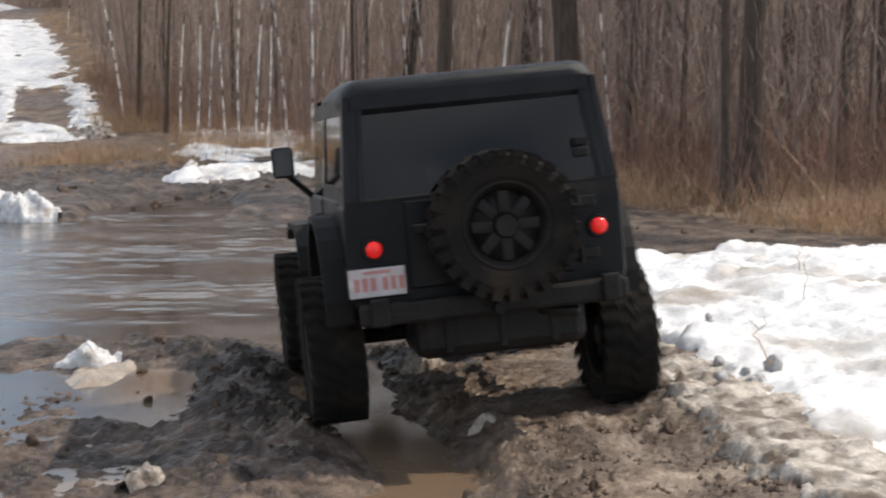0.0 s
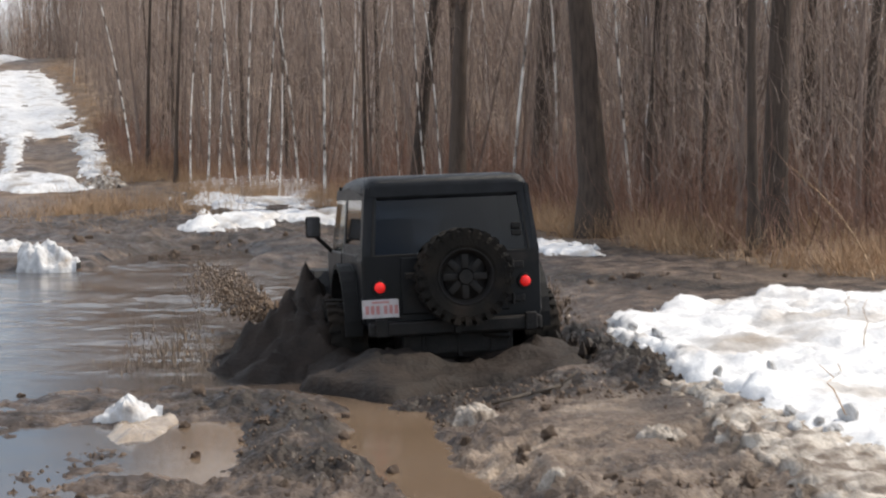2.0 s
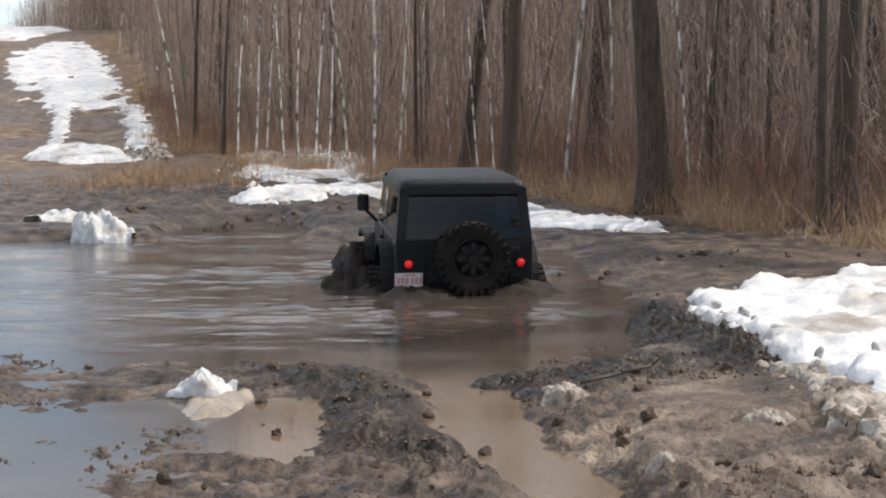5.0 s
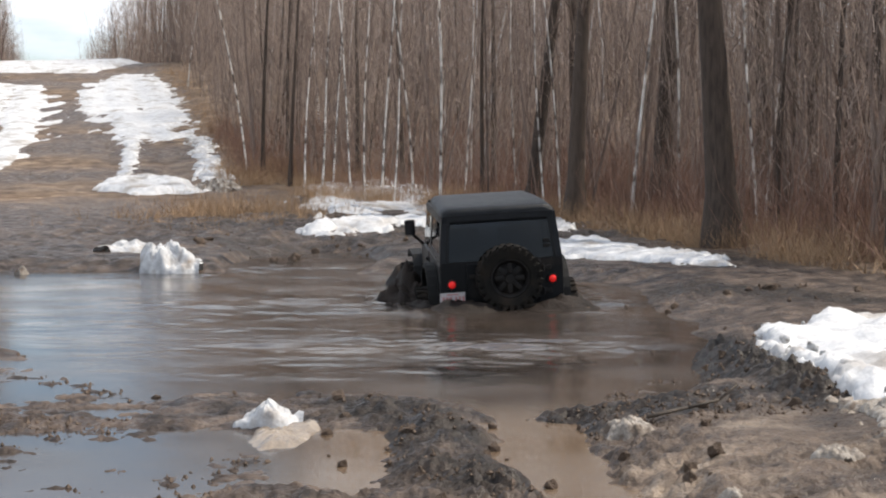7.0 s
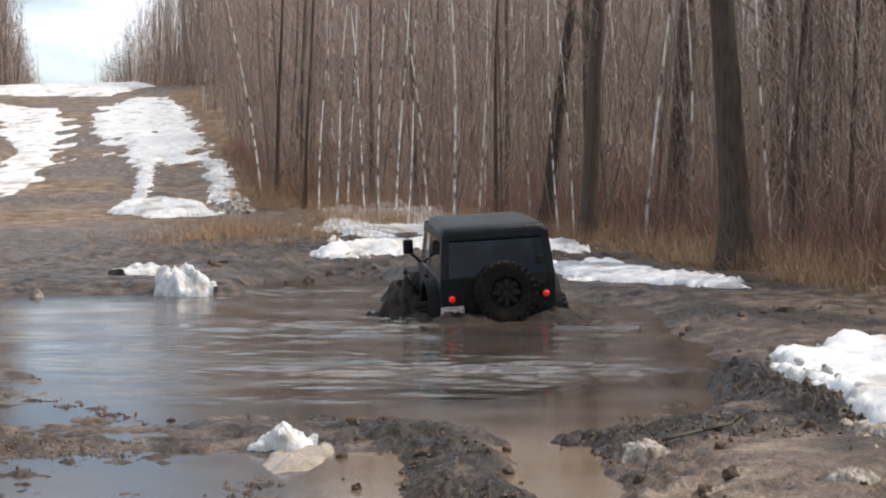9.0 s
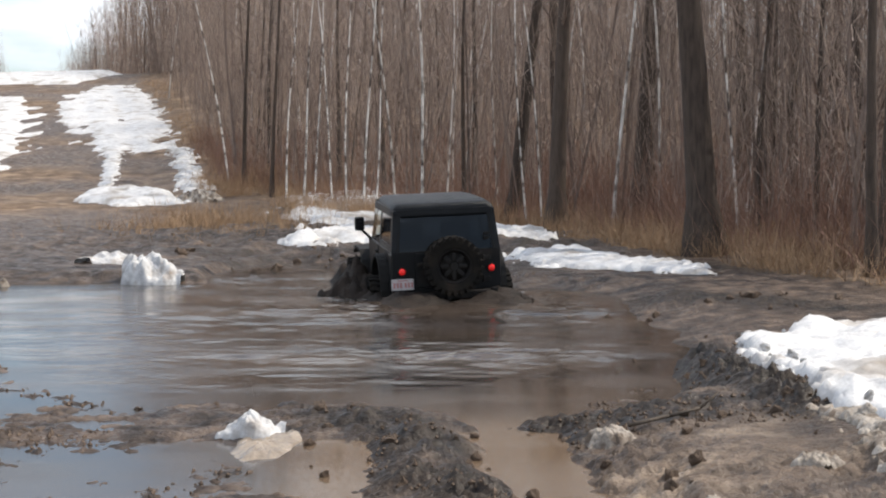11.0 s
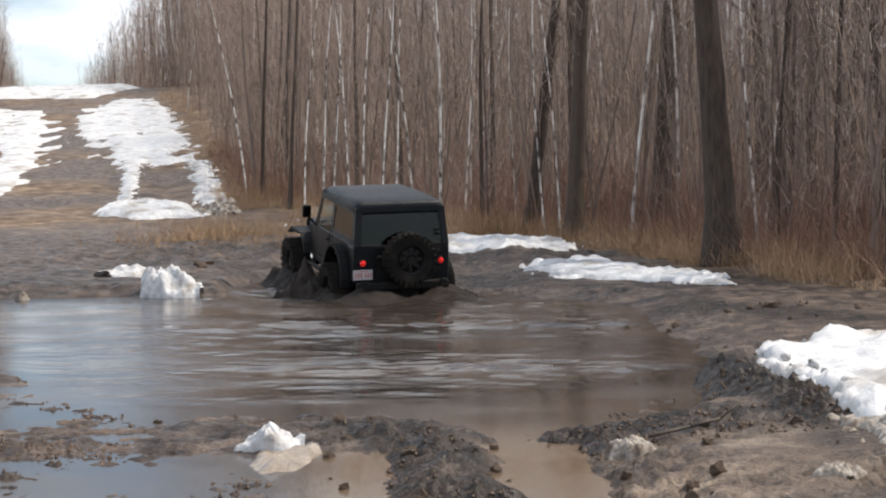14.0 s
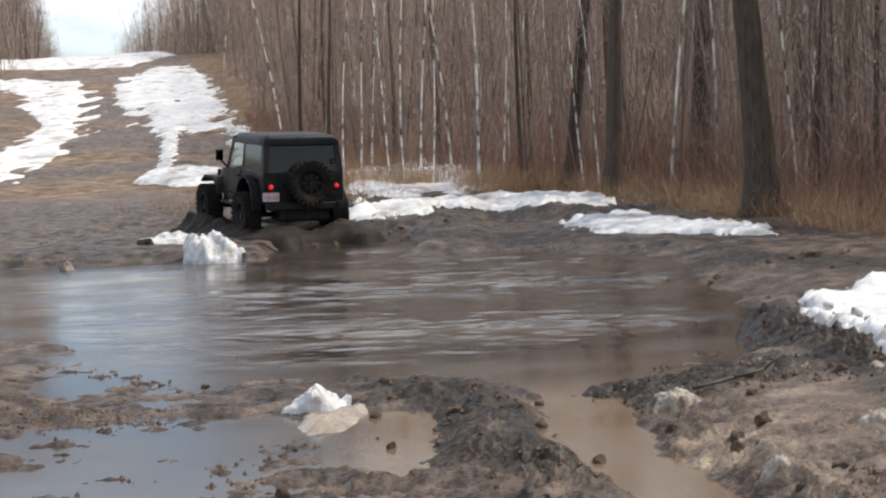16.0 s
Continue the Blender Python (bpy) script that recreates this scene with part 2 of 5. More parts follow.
def water_material():
    m = bpy.data.materials.new("muddy_water")
    m.use_nodes = True
    n, l = m.node_tree.nodes, m.node_tree.links
    b = n["Principled BSDF"]
    tc, mp = n.new("ShaderNodeTexCoord"), n.new("ShaderNodeMapping")
    mp.inputs["Scale"].default_value = (1.0, 1.5, 1.0)
    l.new(tc.outputs["Object"], mp.inputs["Vector"])
    t, r = n.new("ShaderNodeTexNoise"), n.new("ShaderNodeValToRGB")
    t.inputs["Scale"].default_value, t.inputs["Detail"].default_value = 0.4, 4
    l.new(mp.outputs["Vector"], t.inputs["Vector"])
    l.new(t.outputs["Fac"], r.inputs["Fac"])
    r.color_ramp.elements[0].position, r.color_ramp.elements[1].position = 0.35, 0.7
    r.color_ramp.elements[0].color, r.color_ramp.elements[1].color = (0.036, 0.030, 0.027, 1), (0.085, 0.064, 0.050, 1)
    silt, tan = n.new("ShaderNodeAttribute"), n.new("ShaderNodeMix")
    silt.attribute_name = "silt"
    tan.data_type = "RGBA"
    l.new(silt.outputs["Fac"], tan.inputs["Factor"])
    l.new(r.outputs["Color"], tan.inputs["A"])
    tan.inputs["B"].default_value = (0.155, 0.108, 0.072, 1)
    l.new(tan.outputs["Result"], b.inputs["Base Color"])
    b.inputs["IOR"].default_value = 1.33
    t5, m5 = n.new("ShaderNodeTexNoise"), n.new("ShaderNodeMapRange")
    t5.inputs["Scale"].default_value, t5.inputs["Detail"].default_value = 0.55, 4
    l.new(mp.outputs["Vector"], t5.inputs["Vector"])
    l.new(t5.outputs["Fac"], m5.inputs["Value"])
    m5.inputs["From Min"].default_value, m5.inputs["From Max"].default_value = 0.35, 0.65
    m5.inputs["To Min"].default_value, m5.inputs["To Max"].default_value = 0.08, 0.22
    l.new(m5.outputs["Result"], b.inputs["Roughness"])
    t1, t2, ad, bp = n.new("ShaderNodeTexNoise"), n.new("ShaderNodeTexNoise"), n.new("ShaderNodeMath"), n.new("ShaderNodeBump")
    t1.inputs["Scale"].default_value, t1.inputs["Detail"].default_value = 1.1, 4
    t2.inputs["Scale"].default_value, t2.inputs["Detail"].default_value = 6, 4
    for q in (t1, t2):
        l.new(mp.outputs["Vector"], q.inputs["Vector"])
    ad.operation = "MULTIPLY_ADD"
    l.new(t2.outputs["Fac"], ad.inputs[0])
    ad.inputs[1].default_value = 0.16
    l.new(t1.outputs["Fac"], ad.inputs[2])
    l.new(ad.outputs[0], bp.inputs["Height"])
    # the open hole is rippled, the puddles beside it lie still
    rip, amp = n.new("ShaderNodeAttribute"), n.new("ShaderNodeMapRange")
    rip.attribute_name = "ripple"
    l.new(rip.outputs["Fac"], amp.inputs["Value"])
    amp.inputs["To Min"].default_value, amp.inputs["To Max"].default_value = 0.02, 0.3
    l.new(amp.outputs["Result"], bp.inputs["Strength"])
    bp.inputs["Distance"].default_value = 0.1
    l.new(bp.outputs["Normal"], b.inputs["Normal"])
    return m


MUD, WATER = ground_material(), water_material()

# ---------------------------------------------------------------- mesh helpers


def part(name, bm, mat, parent=None, label="", smooth=False):
    """Links a bmesh as one mesh object under a thing or part."""
    me = bpy.data.meshes.new(name)
    bm.to_mesh(me)
    bm.free()
    me.materials.append(mat)
    if smooth:
        me.polygons.foreach_set("use_smooth", [True] * len(me.polygons))
    ob = new(name, me)
    if parent:
        ob.parent = parent
    if label:
        ob["label"] = label
    return ob


def raw(name, verts, faces, mat, smooth=False, parent=None):
    me = bpy.data.meshes.new(name)
    me.from_pydata(np.asarray(verts).tolist() if len(verts) else [], [], faces if isinstance(faces, list) else np.asarray(faces).tolist())
    me.materials.append(mat)
    if smooth:
        me.polygons.foreach_set("use_smooth", [True] * len(me.polygons))
    ob = new(name, me)
    if parent:
        ob.parent = parent
    return ob


def box(bm, x0, y0, z0, x1, y1, z1, bevel=0.0, m=None, seg=2):
    r = bmesh.ops.create_cube(bm, size=1.0)
    vs = r["verts"]
    for v in vs:
        v.co = Vector(((x0 + x1) / 2 + v.co.x * (x1 - x0), (y0 + y1) / 2 + v.co.y * (y1 - y0), (z0 + z1) / 2 + v.co.z * (z1 - z0)))
    if m:
        bmesh.ops.transform(bm, matrix=m, verts=vs)
    if bevel:
        es = list({e for v in vs for e in v.link_edges})
        bmesh.ops.bevel(bm, geom=es, offset=bevel, segments=seg, affect="EDGES", profile=0.5)
    return bm


def tube(bm, a, b, r0, r1=None, sides=10, cap=True):
    a, b = Vector(a), Vector(b)
    d = b - a
    m = Matrix.Translation((a + b) / 2) @ d.to_track_quat("Z", "Y").to_matrix().to_4x4()
    bmesh.ops.create_cone(bm, cap_ends=cap, segments=sides, radius1=r0, radius2=r0 if r1 is None else r1, depth=d.length, matrix=m)
    return bm


def loft(bm, rings, close=True):
    """Joins rings of equal length into a skin, with both ends filled."""
    vs = [[bm.verts.new(p) for p in ring] for ring in rings]
    k = len(vs[0])
    for a, b in zip(vs, vs[1:]):
        for i in range(k):
            bm.faces.new((a[i], a[(i + 1) % k], b[(i + 1) % k], b[i]))
    if close:
        bm.faces.new(vs[0][::-1])
        bm.faces.new(vs[-1])
    return bm


def revolve(bm, profile, axis_x=True, sides=32, centre=(0, 0, 0)):
    """Turns a profile of (along, radius) round the x axis."""
    rings = []
    for i in range(sides):
        a = 2 * math.pi * i / sides
        rings.append([Vector(centre) + (Vector((u, r * math.cos(a), r * math.sin(a))) if axis_x else Vector((r * math.cos(a), u, r * math.sin(a)))) for u, r in profile])
    vs = [[bm.verts.new(p) for p in ring] for ring in rings]
    for i in range(sides):
        a, b = vs[i], vs[(i + 1) % sides]
        for j in range(len(profile) - 1):
            bm.faces.new((a[j], a[j + 1], b[j + 1], b[j]))
    return bm


_tables = {}


def vnoise(x, y, scale, seed=0, octaves=4, gain=0.5):
    """Smooth value noise between -1 and 1."""
    out, amp, total = np.zeros(np.shape(x)), 1.0, 0.0
    for o in range(octaves):
        key = seed * 31 + o
        if key not in _tables:
            _tables[key] = np.random.RandomState(key).rand(256, 256) * 2 - 1
        tab = _tables[key]
        u, v = np.asarray(x) * scale + 71.3 * o, np.asarray(y) * scale + 13.7 * o
        iu, iv = np.floor(u).astype(int), np.floor(v).astype(int)
        fu, fv = u - iu, v - iv
        fu, fv = fu * fu * (3 - 2 * fu), fv * fv * (3 - 2 * fv)
        a, b = tab[iu % 256, iv % 256], tab[(iu + 1) % 256, iv % 256]
        c, d = tab[iu % 256, (iv + 1) % 256], tab[(iu + 1) % 256, (iv + 1) % 256]
        out += amp * ((a * (1 - fu) + b * fu) * (1 - fv) + (c * (1 - fu) + d * fu) * fv)
        total += amp
        amp *= gain
        scale *= 2.03
    return out / total * 1.6


def step(a, b, x):
    t = np.clip((np.asarray(x, float) - a) / (b - a), 0, 1)
    return t * t * (3 - 2 * t)


# ---------------------------------------------------------------- the ground
WATER_LEVEL = -0.08


def wood_edge(y):
    """Where the wood on the right begins."""
    return np.interp(y, [10, 16, 18, 22, 24, 30, 40, 47, 54, 60, 78, 121, 200, 400], [16, 9.8, 8.2, 6.8, 6.2, 4.6, 3.4, -0.8, -4.6, -8.0, -12.4, -22.0, -43, -96.6])


def road_left(y):
    return np.interp(y, [0, 30, 60, 100, 121, 200, 400], [-12, -17, -22, -30, -34.5, -54.6, -103])


def line_far(x, y, x0, y0, x1, y1):
    """Distance from a stretch of line."""
    dx, dy = x1 - x0, y1 - y0
    t = np.clip(((x - x0) * dx + (y - y0) * dy) / (dx * dx + dy * dy), 0, 1)
    return np.hypot(x - x0 - t * dx, y - y0 - t * dy)


def pool(x, y):
    """Below 1 inside the big mud hole."""
    w = 0.06 * vnoise(x, y, 0.5, 5, 3)
    e = (np.abs((x + 4.0) / 6.6) ** 4 + np.abs((y - 19.4) / (6.1 - 2.8 * step(-2.6, -4.6, x) * step(20, 17, y))) ** 4) ** 0.25
    inlet = np.hypot((x + 2.6) / 1.3, (y - 27) / 3.6)
    return np.minimum(e, 0.3 + 0.72 * inlet) + w


def ground_height(x, y):
    x, y = np.asarray(x, float), np.asarray(y, float)
    hill = np.interp(y, [-80, 45, 51, 57, 66, 78, 100, 117, 124, 135, 300, 900], [0, 0, 0.15, 0.45, 1.45, 2.9, 5.6, 7.7, 8.2, 8.2, 5, 5])
    z = 0.08 + hill
    wood = step(-0.5, 3.0, x - wood_edge(y))
    z += 0.22 * wood + wood * 0.12 * vnoise(x, y, 0.35, 9, 3)
    z += 0.25 * step(0, 4, road_left(y) - x)
    far = step(26, 34, y)
    z += far * 0.07 * step(50, 42, y) * step(-11, -8, x) * vnoise(x, y, 2.4, 14, 4, 0.65) * (1 - wood)
    z += far * (0.05 + 0.1 * step(-9, -6, x) * step(46, 40, y)) * vnoise(x, y, 0.8, 12, 4, 0.6) * (1 - wood)
    # ruts on the track over the hill
    track = step(48, 60, y) * (1 - step(90, 122, y))
    for off in (-2.4, -4.4, -7.4, -9.6):
        z -= 0.10 * track * np.exp(-(((x - wood_edge(y) - off) / 0.45) ** 2))
    e = pool(x, y)
    z = z - 0.83 * (1 - step(0.66, 1.03, e)) - 0.12 * (1 - step(1.0, 1.12, e))
    near = (1 - far) * (1 - wood)
    # puddled flat round the ruts
    reach = np.interp(y, [9, 11.7, 12.5], [1.3, 1.3, 2.1])
    flat = step(0.25, -0.3, x - reach) * step(17.2, 16.2, y) * near
    z -= flat * (0.155 + 0.016 * step(-0.9, -1.6, x) - 0.07 * step(-0.6, -0.1, x) * step(12.6, 11.6, y) + 0.03 * vnoise(x, y, 0.6, 21, 3) + 0.034 * vnoise(x, y * 1.3, 3.4, 22, 5, 0.72))
    z -= 0.06 * step(12.4, 13.2, y) * step(17.2, 16.2, y) * step(-1.4, -0.6, x) * step(2.3, 1.9, x) * near
    # ruts dug by wheels
    rut = np.interp(y, [2, 6, 7, 8.4, 8.8, 9.7, 10.5, 11.5, 13], [1.3, 1.15, 1.05, 0.88, 0.75, 0.6, 0.5, 0.42, 0.35])
    wide = np.interp(y, [4, 6.2, 7.5, 9, 10, 13], [0.5, 0.42, 0.34, 0.3, 0.3, 0.55])
    z -= 0.15 * np.exp(-np.abs((x - rut + 0.1 * vnoise(x, y, 1.6, 45, 3)) / wide) ** 2.6) * near
    z -= 0.05 * np.exp(-(((x + 0.85) / 0.35) ** 2) - ((y - 10.0) / 0.9) ** 2) * near
    z -= 0.06 * np.exp(-(((x - 2.15) / 0.22) ** 2)) * step(13.5, 11, y) * near
    # ridges of thrown-up mud
    lump = np.clip(0.45 + 0.8 * vnoise(x, y, 5.0, 31, 5, 0.7), 0, 1.35)
    heaps = ((0.075, -0.7, 12.1, -0.1, 10.6, 0.3), (0.085, -0.2, 10.4, 0.15, 8.3, 0.26), (0.085, 0.75, 11.5, 1.7, 11.6, 0.35), (0.07, 1.2, 10.2, 1.5, 6.0, 0.24),
             (0.05, 0.2, 8.4, 0.3, 5.0, 0.24), (0.08, 2.2, 16.6, 2.2, 14.6, 0.4), (0.15, 2.36, 14.8, 2.46, 11.2, 0.22), (0.05, 2.9, 21.5, 4.6, 19.2, 0.7))
    for high, x0, y0, x1, y1, w in heaps:
        z += high * lump * np.exp(-((line_far(x, y, x0, y0, x1, y1) / w) ** 2)) * near
    z += 0.10 * step(1.5, 2.3, x) * step(13.5, 11.5, y) * near
    # a low muddy bar between the puddles and the road's far side
    z += 0.05 * step(-0.35, 0.35, -3.35 - 0.2 * (y - 11) - x) * step(17.2, 15.8, y) * (0.75 + 0.6 * vnoise(x, y, 1.1, 47, 4, 0.65)) * near
    # churned surface
    churn = near * np.where(e < 1.0, 0.5, 1.0)
    z += churn * (0.022 * vnoise(x, y, 1.7, 41, 3) + 0.036 * vnoise(x, y, 6.0, 42, 5, 0.72) * (0.7 + 0.8 * vnoise(x, y, 0.9, 43, 2)))
    return z


def build_ground():
    xs = np.concatenate([[-1500, -700, -350, -200, -140], np.arange(-110, -40, 4), np.arange(-40, -16, 1.2), np.arange(-16, -9, 0.3), np.arange(-9, -5, 0.1), np.arange(-5, -3, 0.06), np.arange(-3, 3.2, 0.022), np.arange(3.2, 4.6, 0.07), np.arange(4.6, 12, 0.2), np.arange(12, 40, 1.2), np.arange(40, 110, 5), [140, 200, 350, 700, 1500]])
    ys = np.concatenate([[-1500, -500, -150, -60, -25, -10, 0, 3, 4.5], np.arange(5, 9.5, 0.024), np.arange(9.5, 13.5, 0.034), np.arange(13.5, 30, 0.11), np.arange(30, 46, 0.16), np.arange(46, 62, 0.4), np.arange(62, 135, 1.0), np.arange(135, 300, 8), [330, 400, 600, 1000, 2500]])
    gx, gy = np.meshgrid(xs, ys)
    gz = ground_height(gx, gy)
    nx, ny = len(xs), len(ys)
    v = np.stack([gx.ravel(), gy.ravel(), gz.ravel()], 1)
    i = np.arange(nx * ny).reshape(ny, nx)
    f = np.stack([i[:-1, :-1].ravel(), i[:-1, 1:].ravel(), i[1:, 1:].ravel(), i[1:, :-1].ravel()], 1)
    ob = raw("ground", v, f, MUD, True)
    x, y = gx.ravel(), gy.ravel()
    wood = step(-1.2, 0.6, x - wood_edge(y) + 0.8 * vnoise(x, y, 0.5, 61, 3)) * step(15.5, 17.5, y)
    hillside = step(42, 54, y) * (0.55 + 0.45 * vnoise(x, y, 0.25, 62, 4))
    left = step(1.0, -1.5, x - road_left(y))
    litter = np.clip(np.maximum(np.maximum(wood, hillside), left), 0, 1)
    pale = np.clip(step(0.25, 1.3, x - 0.06 * (y - 8)) * step(13, 11, y) * (0.75 + 0.5 * vnoise(x, y, 1.2, 63, 3)) + 0.25 * vnoise(x, y, 0.8, 64, 3), 0, 1)
    pale *= 1 - np.exp(-((line_far(x, y, 0.75, 11.3, 2.0, 11.5) / 0.55) ** 2))
    thrown = 0 * x
    for seg, w in (((-0.65, 12.0, 0.25, 8.8), 0.42), ((0.75, 11.3, 1.9, 11.4), 0.45), ((2.2, 16.5, 2.25, 12.6), 0.42), ((2.3, 15.0, 2.5, 11.0), 0.3), ((2.9, 21.5, 4.6, 19.2), 0.6)):
        thrown = np.maximum(thrown, np.exp(-((line_far(x, y, *seg) / w) ** 2)))
    thrown = np.clip(1.5 * thrown * (1.1 + 0.8 * vnoise(x, y, 2.5, 65, 3)) + 0.35 * vnoise(x, y, 1.4, 66, 4) * step(14, 12, y) + step(24, 28, y) * step(48, 40, y) * step(-9, -5, x) * (0.4 + 0.9 * vnoise(x, y, 0.8, 67, 4)), 0, 1) * (1 - litter)
    for name, values in (("thrown", thrown), ("litter", litter), ("pale", pale), ("dry", np.clip(litter * 0.9 + pale * 0.45, 0, 1))):
        a = ob.data.attributes.new(name, "FLOAT", "POINT")
        a.data.foreach_set("value", values.astype(np.float32))
    tagged(ob, "churned wet brown mud road rising into leaf-littered woodland", "ground", kind="structure")


def build_water():
    xs, ys = np.concatenate([np.arange(-16, -6, 0.25), np.arange(-6, 4.2, 0.05)]), np.concatenate([np.arange(3, 12.5, 0.25), np.arange(12.5, 27, 0.05), np.arange(27, 33, 0.15)])
    gx, gy = np.meshgrid(xs, ys)
    i = np.arange(gx.size).reshape(gx.shape)
    f = np.stack([i[:-1, :-1].ravel(), i[:-1, 1:].ravel(), i[1:, 1:].ravel(), i[1:, :-1].ravel()], 1)
    ripple = step(1.02, 0.85, pool(gx, gy)) * (0.1 + 0.9 * step(-5.5, -2.0, gx + 0.1 * (gy - 18)))
    wave = 0.016 * vnoise(gx * 0.5, gy, 4.2, 83, 3, 0.55) * (0.75 + 0.6 * vnoise(gx * 0.5, gy, 0.5, 84, 2)) + 0.012 * vnoise(gx * 0.7, gy, 0.8, 85, 2)
    ob = raw("water", np.stack([gx.ravel(), gy.ravel(), (WATER_LEVEL + ripple * wave).ravel()], 1), f, WATER, True)
    silt = step(-1.3, -0.6, gx) * step(12.8, 11.2, gy)
    for name, values in (("ripple", ripple), ("silt", silt)):
        a = ob.data.attributes.new(name, "FLOAT", "POINT")
        a.data.foreach_set("value", values.ravel().astype(np.float32))
    tagged(ob, "still brown muddy water reflecting trees and sky", "puddle", kind="structure")


build_ground()
build_water()

# ---------------------------------------------------------------- snow


def inside(x, y, poly):
    """Signed distance to an outline, positive inside."""
    d, odd = np.full(np.shape(x), 1e9), np.zeros(np.shape(x), bool)
    for (x0, y0), (x1, y1) in zip(poly, poly[1:] + poly[:1]):
        d = np.minimum(d, line_far(x, y, x0, y0, x1, y1))
        cross = (y0 > y) != (y1 > y)
        odd ^= cross & (x < (x1 - x0) * (y - y0) / (y1 - y0 + 1e-9) + x0)
    return np.where(odd, d, -d)


def snow_patch(name, poly, thick, cell, edge, rough, label, mat=None, category="snow", seed=1, thin=None, ragged=0.5, stretch=1.0):
    px, py = [p[0] for p in poly], [p[1] for p in poly]
    xs, ys = np.arange(min(px) - edge, max(px) + edge, cell), np.arange(min(py) - edge * stretch, max(py) + edge * stretch, cell * stretch)
    gx, gy = np.meshgrid(xs, ys)
    d = inside(gx, gy, poly) - 0.12 * edge + ragged * edge * vnoise(gx, gy / stretch, 1.6 / edge, seed, 6, 0.7)
    k = step(-0.05 * edge, edge * 0.8, d)
    t = thick if thin is None else thick * thin(gx, gy)
    soft = vnoise(gx, gy, 0.55 / max(cell * 8, 0.3), seed + 3, 3)
    crumb = vnoise(gx, gy, 2.2, seed + 5, 5, 0.65) * (1 - 0.75 * step(edge * 0.5, edge * 2, d))
    h = k ** 0.45 * t * (1 + rough * soft) + np.minimum(1, t * 5) * (0.14 * rough * crumb + 0.055 * vnoise(gx, gy * 1.4, 2.8, seed + 6, 5, 0.68)) * k
    gz = ground_height(gx, gy) + np.where(d > -0.05 * edge, h, -0.08) - 0.02 * (1 - step(0, edge * 0.3, d))
    keep = d > -0.5 * edge
    i = np.arange(gx.size).reshape(gx.shape)
    ok = keep[:-1, :-1] | keep[:-1, 1:] | keep[1:, 1:] | keep[1:, :-1]
    f = np.stack([i[:-1, :-1][ok], i[:-1, 1:][ok], i[1:, 1:][ok], i[1:, :-1][ok]], 1)
    used = np.unique(f)
    back = np.full(gx.size, -1)
    back[used] = np.arange(len(used))
    v = np.stack([gx.ravel(), gy.ravel(), gz.ravel()], 1)[used]
    ob = raw(name, v, back[f], mat or SNOW, True)
    return tagged(ob, label, category)


BANK = snow_patch("snow_bank", [(2.6, 14.8), (2.45, 12.8), (2.5, 11.4), (2.65, 9.9), (2.88, 8), (2.95, 3.5), (13, 3.5), (14, 17.2), (7, 17.0), (3.7, 16.4)], 0.18, 0.04, 0.24, 0.42,
           "deep white snow bank with a crumbling muddy edge beside the road", seed=4,
           thin=lambda x, y: 0.3 + 0.7 * step(7.5, 11.5, y) * (0.8 + 0.2 * step(2.5, 4.5, x)))
snow_patch("dirty_snow_edge", [(2.5, 10.9), (2.75, 10.6), (3.05, 9.0), (3.3, 4.0), (2.55, 4.0), (2.35, 8.0)], 0.05, 0.03, 0.22, 0.5,
           "gritty grey-brown snow crumbling onto the mud", mat=DIRTY_SNOW, seed=23, ragged=1.1)
snow_patch("snow_drift", [(1.0, 29.3), (2.2, 30.6), (3.1, 29.2), (4.3, 25.6), (4.0, 24.6), (2.8, 26.1), (1.6, 26.8)], 0.12, 0.06, 0.45, 0.4,
           "flat strip of melting white snow between mud and dry grass", seed=11, ragged=0.8)
snow_patch("snow_drift", [(-3.6, 34.5), (-2.9, 38.0), (-1.2, 39.2), (2.7, 39.2), (2.3, 36.0), (1.0, 35.2), (-1.4, 36.2), (-2.7, 32.6)], 0.13, 0.08, 0.6, 0.4,
           "melting snow patch with mud showing through beside the wood", seed=19, ragged=1.1, stretch=1.6)
snow_patch("snow_drift", [(-4.9, 49), (-4.9, 56), (-2.5, 56), (0.1, 50.5), (-0.1, 44.5), (-1.9, 46.2), (-3.6, 43.5)], 0.14, 0.12, 1.0, 0.4,
           "melting snow patch at the foot of the bare trees", seed=12, ragged=1.0, stretch=1.6)
snow_patch("snow_drift", [(-12.7, 56), (-12.2, 60), (-9.4, 58), (-8.5, 54.5), (-10.6, 53.2)], 0.22, 0.15, 0.6, 0.4, "low snow ridge lying across the rutted track", seed=13)
snow_patch("snow_drift", [(-14.9, 73), (-14.1, 73), (-11.8, 59.5), (-12.4, 59.5)], 0.07, 0.1, 0.35, 0.4, "narrow snow ribbon between the wheel ruts", seed=14, ragged=0.9)
snow_patch("snow_drift", [(-21.6, 91), (-22.8, 107), (-20.4, 110), (-16.3, 95), (-13.0, 80), (-12.0, 73), (-14.2, 70), (-16.6, 76)], 0.1, 0.2, 1.3, 0.4, "broad patchy snow field on the rising road", seed=15, ragged=1.15, stretch=2.5)
snow_patch("snow_drift", [(-12.0, 73), (-11.2, 72), (-8.0, 57), (-8.5, 55)], 0.12, 0.1, 0.5, 0.5, "broken snow ribbon along the edge of the trees", seed=16, ragged=1.5)
snow_patch("snow_drift", [(-34, 104), (-24.5, 99.5), (-21.2, 87), (-18.6, 75), (-17.2, 63.5), (-17.2, 57), (-21, 59), (-20, 66), (-22, 78), (-27, 92)], 0.1, 0.2, 1.3, 0.4, "broad patchy snow strip along the far side of the rising road", seed=17, ragged=0.9, stretch=2.5)
